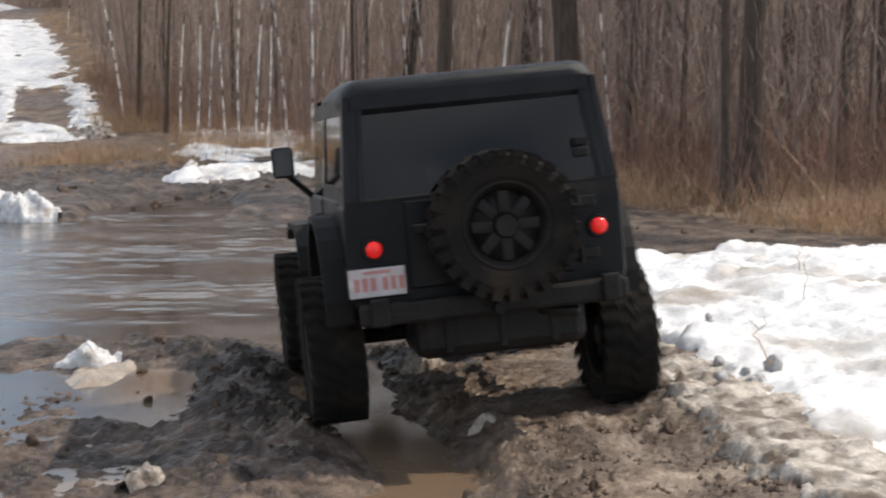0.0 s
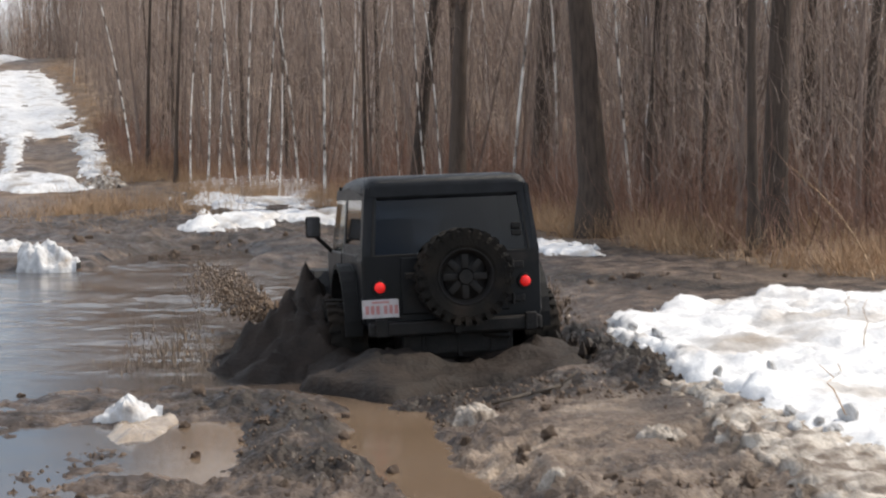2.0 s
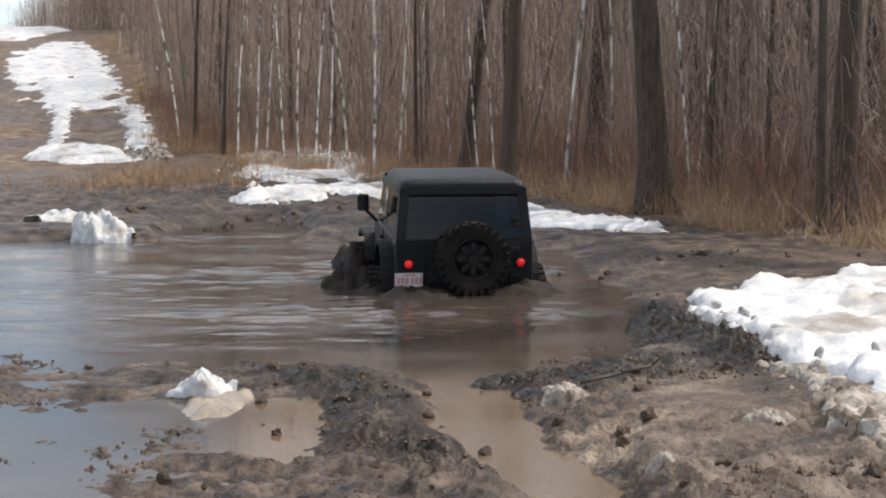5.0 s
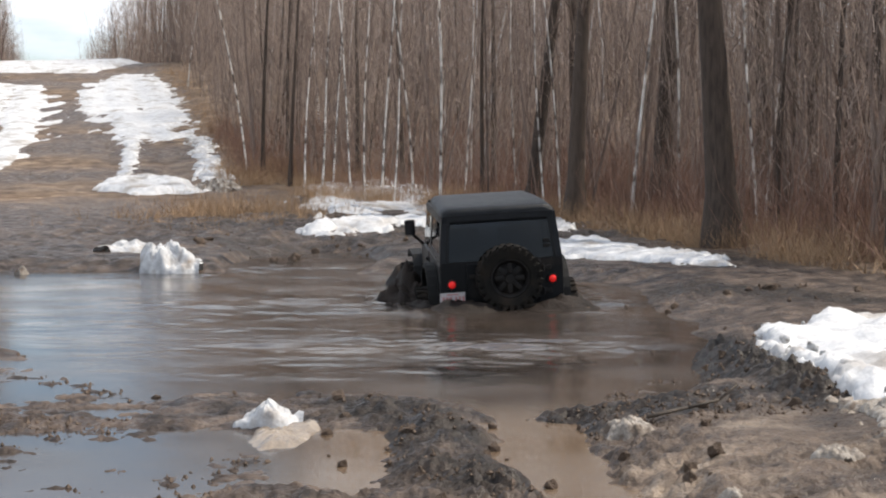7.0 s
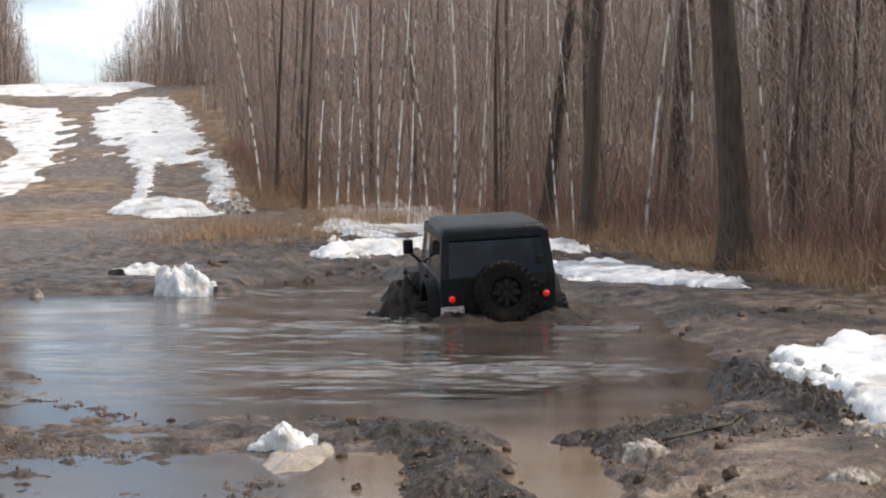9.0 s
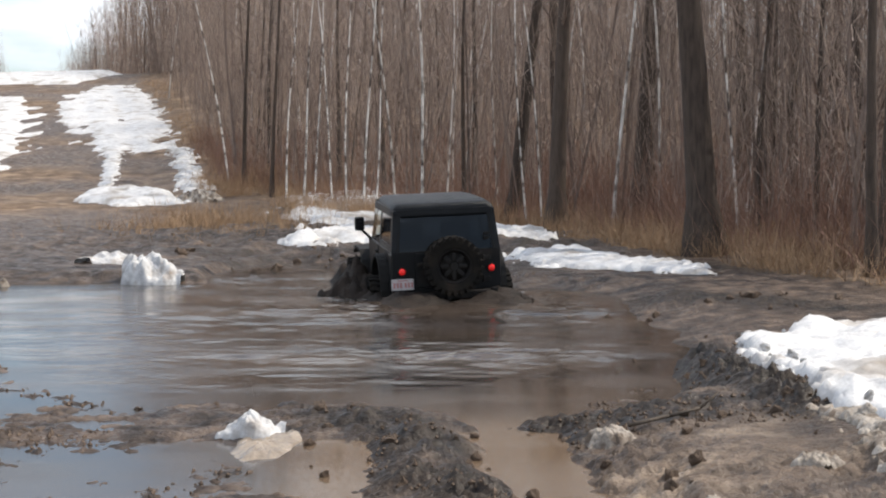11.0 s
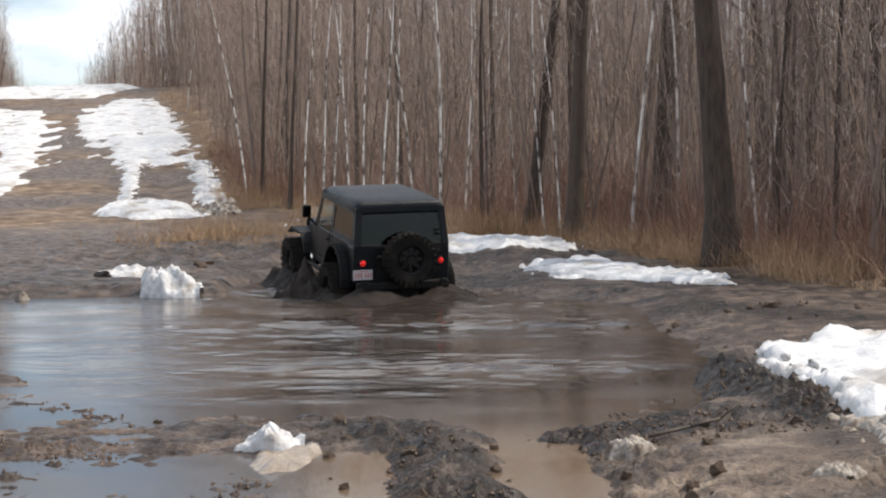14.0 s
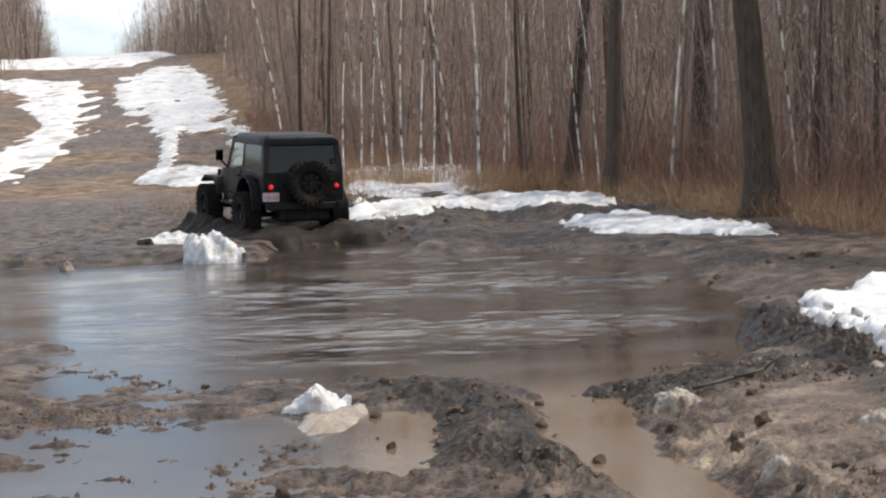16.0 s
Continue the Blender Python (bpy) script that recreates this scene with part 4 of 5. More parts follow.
def woods_fill():
    """The countless stems, twigs, brush and grass behind the single trees."""
    def scatter(n, y0, y1, depth, power=1.0, start=0.3):
        y = y0 + (y1 - y0) * rng.rand(n) ** power
        x = wood_edge(y) + start + rng.rand(n) ** 1.1 * np.minimum(depth, 0.45 * y + 6 - wood_edge(y))
        return x, y
    # stems
    x, y = scatter(3300, 26, 130, 34, 0.9, 1.0)
    yl = 100 + 260 * rng.rand(1300)
    xl = road_left(yl) - 0.3 - 12 * rng.rand(1300) ** 1.5
    xb, yb = rng.uniform(-22, 75, 900), rng.uniform(118, 150, 900)
    okb = xb > wood_edge(yb) + 1
    yr = 118 + 250 * rng.rand(1700)
    xr = wood_edge(yr) + 0.3 + 16 * rng.rand(1700) ** 1.4
    x, y = np.concatenate([x, xl, xb[okb], xr]), np.concatenate([y, yl, yb[okb], yr])
    n = len(x)
    z = ground_height(x, y)
    h = np.where(y > 115, rng.uniform(9, 14, n), rng.uniform(3, 13, n))
    v, f = blades(n, x, y, z - 0.1, h, rng.uniform(0.02, 0.075, n) + 0.03 * (y > 115), 0.11, crook=0.03)
    k = 5
    lh = np.repeat(h, k)
    v2, f2 = blades(n * k, np.repeat(x, k), np.repeat(y, k), np.repeat(z, k) + lh * rng.uniform(0.1, 0.8, n * k), rng.uniform(0.8, 3.0, n * k), rng.uniform(0.014, 0.034, n * k), 0.55, crook=0.09)
    tagged(raw("far_trees", np.concatenate([v, v2]), np.concatenate([f, f2 + len(v)]), GREY_BARK), "dense bare grey-brown saplings filling the wood", "woodland", kind="stuff")
    # twigs on them
    k = 52
    tx, ty = np.repeat(x, k) + rng.randn(n * k) * 0.5, np.repeat(y, k) + rng.randn(n * k) * 0.5
    tz = np.repeat(z, k) + 0.4 + rng.rand(n * k) * np.repeat(h, k) * 0.97
    v, f = blades(n * k, tx, ty, tz, rng.uniform(0.25, 1.3, n * k), rng.uniform(0.008, 0.022, n * k) * np.repeat(1 + 1.2 * (y > 115), k), 1.0, crook=0.12)
    tagged(raw("far_twigs", v, f, TWIG), "haze of fine bare twigs in the wood", "twigs", kind="stuff")
    # nearer twigs along the edge of the wood
    ye = 24 + 60 * rng.rand(26000)
    xe = wood_edge(ye) + 0.6 + 4.0 * rng.rand(26000)
    ze = ground_height(xe, ye) + 8.5 * rng.rand(26000)
    v, f = blades(26000, xe, ye, ze, rng.uniform(0.3, 1.6, 26000), rng.uniform(0.006, 0.014, 26000), 0.95, crook=0.13)
    tagged(raw("edge_twigs", v, f, TWIG), "thin bare twigs along the edge of the wood", "twigs", kind="stuff")
    # brush
    x, y = scatter(1900, 22, 75, 14, 0.9, 0.2)
    k = 26
    n = len(x)
    bx, by = np.repeat(x, k) + rng.randn(n * k) * 0.28, np.repeat(y, k) + rng.randn(n * k) * 0.28
    hh = np.repeat(rng.uniform(0.4, 1.6, n) + 2.4 * step(-2, 5, x) * rng.rand(n) ** 2, k) * rng.uniform(0.5, 1.1, n * k)
    v, f = blades(n * k, bx, by, ground_height(bx, by) - 0.05, hh, rng.uniform(0.007, 0.018, n * k), 0.62, crook=0.14)
    tagged(raw("brush", v, f, BRUSH), "tangled red-brown leafless brush along the trees", "brush", kind="stuff")
    # grass
    gx, gy = [], []
    for m, y0, y1, d0, d1 in ((2300, 17, 33, -0.6, 2.5), (2600, 30, 50, -0.8, 2.5), (2200, 44, 62, -1.2, 2.5), (300, 60, 110, -0.3, 1.2)):
        yy = rng.uniform(y0, y1, m)
        gx.append(wood_edge(yy) + rng.uniform(d0, d1, m))
        gy.append(yy)
    gx.append(rng.normal(-6.2, 1.3, 900))
    gy.append(rng.normal(44, 3, 900))
    x, y = np.concatenate(gx), np.concatenate(gy)
    ok = vnoise(x, y, 0.6, 91, 3) > -0.1
    x, y = x[ok], y[ok]
    k, n = 9, len(x)
    bx, by = np.repeat(x, k) + rng.randn(n * k) * 0.09, np.repeat(y, k) + rng.randn(n * k) * 0.09
    v, f = blades(n * k, bx, by, ground_height(bx, by) - 0.02, rng.uniform(0.15, 0.8, n * k), rng.uniform(0.006, 0.014, n * k), 0.85, crook=0.16)
    tagged(raw("dry_grass", v, f, GRASS), "matted dry yellow grass along the wood's edge", "grass", kind="stuff")


woods_fill()


def reed(x, y, h, lean):
    """One tall dry stem with a drooping tip and a few side blades."""
    bm = bmesh.new()
    p = Vector((0, 0, -0.05))
    for s in range(7):
        q = p + Vector((lean * (0.3 + 0.16 * s), 0.02, h / 7))
        tube(bm, p, q, 0.014 - 0.0015 * s, 0.0125 - 0.0015 * s, 5)
        if s > 3:
            for sg in (-1, 1):
                tube(bm, q, q + Vector((lean * 0.8 + sg * 0.1, 0.05 * sg, 0.18)), 0.006, 0.002, 4)
        p = q
    ob = part("tall_dry_stem", bm, GRASS, smooth=True)
    ob.location = on(x, y, 0)
    return tagged(ob, "tall pale dry stem leaning at the wood's edge", "weed")


reed(6.75, 19.8, 1.35, -0.16)
reed(9.1, 22.3, 0.9, -0.12)
lump("brush_mound", 8.9, 22.6, 2.6, 1.2, 0.4, BRUSH, "dark earth mound overgrown with dry grass", 4.9, 0.4, "earth mound", 4)

# ---------------------------------------------------------------- the off-road vehicle


def tread_tyre(parent, R=0.42, w=0.30, name="wheel", lugs=26, label=""):
    """A wheel about the x axis: tyre with lugs, rim with spokes and hub."""
    wheel = new(name)
    wheel.parent = parent
    bm = bmesh.new()
    revolve(bm, [(-w * 0.36, R * 0.56), (-w * 0.46, R * 0.66), (-w * 0.5, R * 0.82), (-w * 0.45, R * 0.93), (-w * 0.3, R * 0.965), (w * 0.3, R * 0.965), (w * 0.45, R * 0.93), (w * 0.5, R * 0.82), (w * 0.46, R * 0.66), (w * 0.36, R * 0.56), (-w * 0.36, R * 0.56)], True, 40)
    for i in range(lugs):
        a = 2 * math.pi * i / lugs
        for sx, ph in ((-0.33, 0.0), (0.33, 0.12), (-0.1, 0.06), (0.12, 0.18)):
            m = Matrix.Rotation(a + ph, 4, "X") @ Matrix.Translation((sx * w, 0, R * 0.97))
            wd = 0.085 if abs(sx) > 0.2 else 0.05
            box(bm, -wd * 0.7, -0.026, -0.02, wd * 0.7, 0.026, 0.016, 0, m)
        m = Matrix.Rotation(a, 4, "X")
        for sg in (-1, 1):
            box(bm, sg * w * 0.47 - 0.014, -0.024, R * 0.83, sg * w * 0.47 + 0.014, 0.024, R * 0.96, 0, m)
    part("tyre", bm, RUBBER, wheel, "muddy black tyre with coarse lugs")
    bm = bmesh.new()
    revolve(bm, [(-w * 0.4, R * 0.57), (-w * 0.42, R * 0.6), (-w * 0.3, R * 0.52), (-0.02, R * 0.5), (w * 0.3, R * 0.52), (w * 0.42, R * 0.6), (w * 0.4, R * 0.57), (w * 0.25, R * 0.48), (-w * 0.25, R * 0.48), (-w * 0.4, R * 0.57)], True, 32)
    tube(bm, (-0.05, 0, 0), (0.05, 0, 0), R * 0.5, R * 0.5, 24)
    for i in range(8):
        m = Matrix.Rotation(i * math.pi / 4, 4, "X")
        for sg in (-1, 1):
            box(bm, sg * 0.055 - 0.015, -0.03, R * 0.16, sg * 0.055 + 0.015, 0.03, R * 0.47, 0.006, m)
    part("rim", bm, BLACK_STEEL, wheel, "dull dark steel rim", True)
    bm = bmesh.new()
    tube(bm, (-0.1, 0, 0), (0.1, 0, 0), R * 0.15, R * 0.13, 16)
    part("hub", bm, BLACK_STEEL, wheel)
    return wheel


def jeep():
    """Short off-road vehicle, tail at y = 0, nose towards +y, ground at z = 0."""
    car = new("off_road_vehicle")
    tagged(car, "mud-spattered black short off-road vehicle with a hardtop wading through mud", "car")
    # tub
    bm = bmesh.new()
    prof = [(-0.73, 0.66), (-0.75, 0.72), (-0.75, 1.18), (-0.735, 1.22), (0.735, 1.22), (0.75, 1.18), (0.75, 0.72), (0.73, 0.66)]
    loft(bm, [[Vector((x * k, y, z)) for x, z in prof] for y, k in ((0.0, 0.985), (0.02, 1.0), (0.32, 1.0))])
    part("rear_body", bm, PAINT, car, "black painted tail streaked with mud")
    for sx in (-1, 1):
        x0, x1 = sorted((sx * 0.75, sx * 0.71))
        for name, q in (("quarter_panel", (0.32, 1.08, 1.16, 1.22)), ("door_post", (1.16, 0.68, 1.30, 1.22)), ("cowl_side", (2.1, 0.68, 2.42, 1.2)), ("sill", (1.3, 0.64, 2.1, 0.74))):
            bm = bmesh.new()
            box(bm, x0, q[0], q[1], x1, q[2], q[3], 0.012)
            part(name, bm, PAINT, car)
    bm = bmesh.new()
    box(bm, -0.71, 0.3, 0.6, 0.71, 2.4, 0.7, 0.01)
    part("floor_pan", bm, PAINT, car)
    bm = bmesh.new()
    box(bm, -0.74, 2.36, 0.7, 0.74, 2.44, 1.2, 0.01)
    part("firewall", bm, PAINT, car)
    # tailgate with its hinges, handle and seams
    bm = bmesh.new()
    box(bm, -0.43, -0.022, 0.73, 0.47, 0.002, 1.2, 0.01)
    gate = part("tailgate", bm, PAINT, car)
    for z in (0.82, 1.1):
        bm = bmesh.new()
        box(bm, 0.4, -0.04, z - 0.03, 0.6, -0.02, z + 0.03, 0.008)
        tube(bm, (0.5, -0.045, z - 0.045), (0.5, -0.045, z + 0.045), 0.014, None, 8)
        part("hinge", bm, BLACK_STEEL, gate)
    bm = bmesh.new()
    box(bm, -0.4, -0.045, 1.02, -0.28, -0.02, 1.07, 0.008)
    part("handle", bm, BLACK_STEEL, gate)
    # hardtop
    bm = bmesh.new()

    def ring(y, w0, w1, z1, c):
        pts = []
        for k in range(7):
            a = math.pi / 2 * k / 6
            pts.append(Vector((w1 - c + c * math.cos(a), y, z1 - c + c * math.sin(a))))
        left = [Vector((-p.x, p.y, p.z)) for p in reversed(pts)]
        return [Vector((w1, y, z1 - c - 0.05))] + pts + left + [Vector((-w1, y, z1 - c - 0.05))]
    secs = [(0.10, 0.62, 1.80, 0.08), (0.115, 0.67, 1.835, 0.11), (0.17, 0.695, 1.86, 0.12), (0.6, 0.69, 1.875, 0.12), (1.3, 0.675, 1.875, 0.12), (1.9, 0.655, 1.855, 0.11), (1.98, 0.63, 1.83, 0.08)]
    loft(bm, [ring(y, w, w, z, c) for y, w, z, c in secs])
    part("hardtop_roof", bm, TOP, car, "dark textured hardtop roof with rounded corners", True)
    bm = bmesh.new()
    for sx in (-1, 1):
        # corner post, rear quarter rails, door pillar, front pillar; they lean in towards the roof
        for (ya, yb, za, zb) in ((0.0, 0.13, 1.2, 1.76), (1.16, 1.25, 1.2, 1.78), (0.05, 1.25, 1.2, 1.3), (0.08, 1.98, 1.68, 1.77)):
            r = bmesh.ops.create_cube(bm, size=1.0)
            for v in r["verts"]:
                yy, zz = ya + (v.co.y + 0.5) * (yb - ya), za + (v.co.z + 0.5) * (zb - za)
                t = (zz - 1.2) / 0.6
                xx = sx * (0.745 - 0.06 * t - (0.035 if v.co.x * sx < 0 else 0))
                if yb < 0.2:
                    yy += 0.10 * t
                v.co = Vector((xx, yy, zz))
        r = bmesh.ops.create_cube(bm, size=1.0)
        for v in r["verts"]:
            zz = 1.2 + (v.co.z + 0.5) * 0.6
            t = (zz - 1.2) / 0.6
            v.co = Vector((sx * (0.72 - 0.05 * t - (0.05 if v.co.x * sx < 0 else 0)), 2.28 - 0.34 * t + (0.03 if v.co.y > 0 else -0.03), zz))
    r = bmesh.ops.create_cube(bm, size=1.0)
    for v in r["verts"]:
        zz = 1.70 + (v.co.z + 0.5) * 0.08
        v.co = Vector((v.co.x * 1.3, 0.085 + (0.03 if v.co.y > 0 else 0.0), zz))
    for sx in (-1, 1):
        r = bmesh.ops.create_cube(bm, size=1.0)
        for v in r["verts"]:
            t = v.co.z + 0.5
            zz = 1.2 + t * 0.56
            v.co = Vector((sx * (0.665 - 0.05 * t + (0.06 if v.co.x * sx > 0 else -0.03)), 0.002 + 0.1 * t + (0.06 if v.co.y > 0 else 0), zz))
    bmesh.ops.recalc_face_normals(bm, faces=bm.faces)
    part("hardtop_frame", bm, TOP, car)
    # glass
    def pane(name, quad, mat, t=0.006):
        bm = bmesh.new()
        a = [Vector(q) for q in quad]
        nrm = (a[1] - a[0]).cross(a[3] - a[0]).normalized() * t
        loft(bm, [a, [p + nrm for p in a]])
        bmesh.ops.recalc_face_normals(bm, faces=bm.faces)
        ob = part(name, bm, mat, car, "dark tinted window glass" if mat is TINT else "window glass")
        return ob
    pane("rear_window", [(-0.66, 0.022, 1.215), (0.66, 0.022, 1.215), (0.61, 0.118, 1.735), (-0.61, 0.118, 1.735)], TINT)
    pane("windshield", [(0.66, 2.26, 1.22), (-0.66, 2.26, 1.22), (-0.61, 1.95, 1.78), (0.61, 1.95, 1.78)], CLEAR)
    for sx in (-1, 1):
        pane("quarter_window", [(sx * 0.728, 0.14, 1.3), (sx * 0.728, 1.16, 1.3), (sx * 0.692, 1.16, 1.69), (sx * 0.692, 0.2, 1.69)], TINT)
        pane("door_window", [(sx * 0.728, 1.26, 1.22), (sx * 0.728, 2.2, 1.22), (sx * 0.69, 1.96, 1.69), (sx * 0.69, 1.26, 1.69)], CLEAR)
    bm = bmesh.new()
    for a, b in (((-0.66, 0.01, 1.21), (0.66, 0.01, 1.21)), ((-0.61, 0.108, 1.735), (0.61, 0.108, 1.735)), ((-0.66, 0.01, 1.21), (-0.61, 0.108, 1.735)), ((0.66, 0.01, 1.21), (0.61, 0.108, 1.735))):
        tube(bm, a, b, 0.014, None, 6)
    part("window_seal", bm, PLASTIC, car)
    bm = bmesh.new()
    tube(bm, (-0.1, 0.0, 1.24), (0.28, 0.005, 1.3), 0.008, None, 6)
    tube(bm, (-0.1, -0.01, 1.22), (-0.1, 0.03, 1.25), 0.02, None, 8)
    part("wiper", bm, PLASTIC, car)
    for z in (1.42, 1.36):
        bm = bmesh.new()
        box(bm, 0.52, 0.015, z - 0.02, 0.6, 0.04, z + 0.025, 0.006)
        part("glass_hinge", bm, BLACK_STEEL, car)
    # doors
    for sx in (-1, 1):
        bm = bmesh.new()
        x0, x1 = sorted((sx * 0.757, sx * 0.715))
        box(bm, x0, 1.31, 0.75, x1, 2.09, 1.215, 0.014)
        door = part("door", bm, PAINT, car)
        bm = bmesh.new()
        x0, x1 = sorted((sx * 0.785, sx * 0.75))
        box(bm, x0, 1.36, 1.08, x1, 1.48, 1.12, 0.008)
        part("handle", bm, PLASTIC, door)
        bm = bmesh.new()
        box(bm, sx * 0.92 - 0.07, 2.02, 1.34, sx * 0.92 + 0.07, 2.1, 1.54, 0.025)
        tube(bm, (sx * 0.74, 2.1, 1.2), (sx * 0.9, 2.07, 1.36), 0.02, None, 8)
        mirror = part("mirror", bm, PLASTIC, car, "square black side mirror on an arm")
        bm = bmesh.new()
        box(bm, sx * 0.92 - 0.058, 2.014, 1.355, sx * 0.92 + 0.058, 2.019, 1.525)
        part("mirror_glass", bm, DIM_MIRROR, mirror)
    # bonnet, grille, wings
    bm = bmesh.new()
    sec = lambda y, w, z0, z1: [Vector((-w, y, z0)), Vector((-w, y, z1 - 0.06)), Vector((-w + 0.07, y, z1)), Vector((w - 0.07, y, z1)), Vector((w, y, z1 - 0.06)), Vector((w, y, z0))]
    loft(bm, [sec(2.42, 0.70, 0.72, 1.22), sec(2.6, 0.66, 0.72, 1.21), sec(3.3, 0.54, 0.72, 1.13), sec(3.4, 0.52, 0.72, 1.10)])
    part("bonnet", bm, PAINT, car)
    bm = bmesh.new()
    box(bm, -0.56, 3.4, 0.68, 0.56, 3.46, 1.1, 0.03)
    for k in range(7):
        box(bm, (k - 3) * 0.085 - 0.02, 3.45, 0.74, (k - 3) * 0.085 + 0.02, 3.47, 1.02, 0.01)
    grille = part("grille", bm, PAINT, car)
    for sx in (-1, 1):
        bm = bmesh.new()
        tube(bm, (sx * 0.42, 3.44, 0.95), (sx * 0.42, 3.49, 0.95), 0.09, 0.085, 20)
        part("headlight", bm, STEEL, grille)
        # flat-topped front wing and rounded rear flare
        bm = bmesh.new()
        pr = [(2.42, 0.70), (2.5, 0.86), (2.68, 1.0), (3.3, 1.0), (3.52, 0.9), (3.52, 0.86), (3.28, 0.955), (2.7, 0.955), (2.55, 0.83), (2.47, 0.70)]
        loft(bm, [[Vector((sx * xx, y, z)) for y, z in pr] for xx in (0.5, 0.84, 0.86)])
        bmesh.ops.recalc_face_normals(bm, faces=bm.faces)
        part("front_wing", bm, PLASTIC, car)
        bm = bmesh.new()
        pts = []
        for k in range(15):
            a = math.pi * (1.04 - 1.08 * k / 14)
            pts.append((0.74 + 0.52 * math.cos(a), 0.62 + 0.52 * math.sin(a)))
        pin = [(0.74 + (y - 0.74) * 0.92, 0.62 + (z - 0.62) * 0.92) for y, z in pts]
        loft(bm, [[Vector((sx * xx, y, z)) for y, z in pts + pin[::-1]] for xx in (0.73, 0.85, 0.875)])
        bmesh.ops.recalc_face_normals(bm, faces=bm.faces)
        part("rear_flare", bm, PLASTIC, car)
        bm = bmesh.new()
        tube(bm, (sx * 0.78, 1.2, 0.56), (sx * 0.78, 2.4, 0.56), 0.035, None, 10)
        for y in (1.35, 2.25):
            tube(bm, (sx * 0.78, y, 0.56), (sx * 0.66, y, 0.64), 0.02, None, 8)
        part("side_step", bm, BLACK_STEEL, car)
    bm = bmesh.new()
    box(bm, -0.78, 3.55, 0.62, 0.78, 3.68, 0.76, 0.02)
    part("front_bumper", bm, BLACK_STEEL, car)
    bm = bmesh.new()
    box(bm, -0.72, -0.13, 0.56, 0.72, -0.01, 0.68, 0.02)
    for sx in (-1, 1):
        box(bm, sx * 0.62 - 0.05, -0.16, 0.56, sx * 0.62 + 0.05, -0.12, 0.71, 0.012)
    tube(bm, (0, -0.2, 0.6), (0, 0.1, 0.6), 0.03, None, 8)
    part("rear_bumper", bm, BLACK_STEEL, car)
    # lamps and plate
    for sx in (-1, 1):
        bm = bmesh.new()
        tube(bm, (sx * 0.61, -0.004, 0.96), (sx * 0.61, -0.03, 0.96), 0.066, 0.062, 24)
        lamp = part("lamp_housing", bm, PLASTIC, car)
        bm = bmesh.new()
        revolve(bm, [(-0.031, 0.045), (-0.041, 0.041), (-0.048, 0.027), (-0.05, 0.001)], False, 24, (sx * 0.61, 0, 0.96))
        bmesh.ops.recalc_face_normals(bm, faces=bm.faces)
        part("tail_light", bm, LAMP, lamp, "round lit red tail light", True)
    bm = bmesh.new()
    box(bm, -0.77, -0.018, 0.70, -0.45, -0.004, 0.875, 0.006)
    holder = part("plate_bracket", bm, PLASTIC, car)
    bm = bmesh.new()
    box(bm, -0.7625, -0.03, 0.712, -0.4575, -0.02, 0.864, 0.004)
    plate = part("number_plate", bm, PLATE, holder, "pale plate with red bars")
    bm = bmesh.new()
    for k in range(6):
        x = -0.735 + k * 0.044 + (0.02 if k > 2 else 0)
        box(bm, x, -0.033, 0.745, x + 0.028, -0.0295, 0.815)
    box(bm, -0.68, -0.033, 0.834, -0.54, -0.0295, 0.85)
    ob = part("plate_bars", bm, PLATE_RED, holder)
    # spare wheel on its carrier
    spare = tread_tyre(car, 0.39, 0.25, "spare_wheel")
    spare.matrix_basis = pose(0.06, -0.19, 1.03, 0, 0, 90)
    bm = bmesh.new()
    box(bm, -0.08, -0.12, 0.9, 0.2, -0.02, 1.18, 0.015)
    tube(bm, (0.06, -0.25, 1.03), (0.06, -0.02, 1.03), 0.05, None, 12)
    part("spare_carrier", bm, BLACK_STEEL, car)
    # underside
    for y in (0.74, 3.08):
        bm = bmesh.new()
        tube(bm, (-0.74, y, 0.42), (0.74, y, 0.42), 0.045, None, 10)
        bmesh.ops.create_uvsphere(bm, u_segments=14, v_segments=10, radius=0.14, matrix=Matrix.Translation((0.1 if y < 1 else -0.25, y, 0.42)))
        for sx in (-1, 1):
            tube(bm, (sx * 0.5, y, 0.44), (sx * 0.5, y, 0.72), 0.05, None, 10)
        part("axle", bm, BLACK_STEEL, car, "", True)
    bm = bmesh.new()
    tube(bm, (-0.45, 0.2, 0.55), (0.1, 0.2, 0.55), 0.09, None, 14)
    tube(bm, (0.1, 0.2, 0.55), (0.45, -0.05, 0.52), 0.03, None, 10)
    part("muffler", bm, BLACK_STEEL, car, "", True)
    bm = bmesh.new()
    box(bm, -0.42, 0.06, 0.33, 0.52, 0.62, 0.6, 0.06)
    for x in (-0.25, 0.05, 0.33):
        box(bm, x - 0.02, 0.05, 0.355, x + 0.02, 0.63, 0.61, 0.01)
    part("fuel_tank", bm, BLACK_STEEL, car, "mud-caked black fuel tank guard")
    for sx in (-1, 1):
        bm = bmesh.new()
        box(bm, sx * 0.35 - 0.035, 0.0, 0.58, sx * 0.35 + 0.035, 3.5, 0.68, 0.01)
        part("frame_rail", bm, BLACK_STEEL, car)
    for sx in (-1, 1):
        bm = bmesh.new()
        box(bm, sx * 0.34 - 0.23, 1.2, 0.72, sx * 0.34 + 0.23, 1.7, 0.98, 0.05)
        box(bm, sx * 0.34 - 0.22, 1.12, 0.95, sx * 0.34 + 0.22, 1.24, 1.5, 0.05)
        part("seat", bm, SEAT, car)
    bm = bmesh.new()
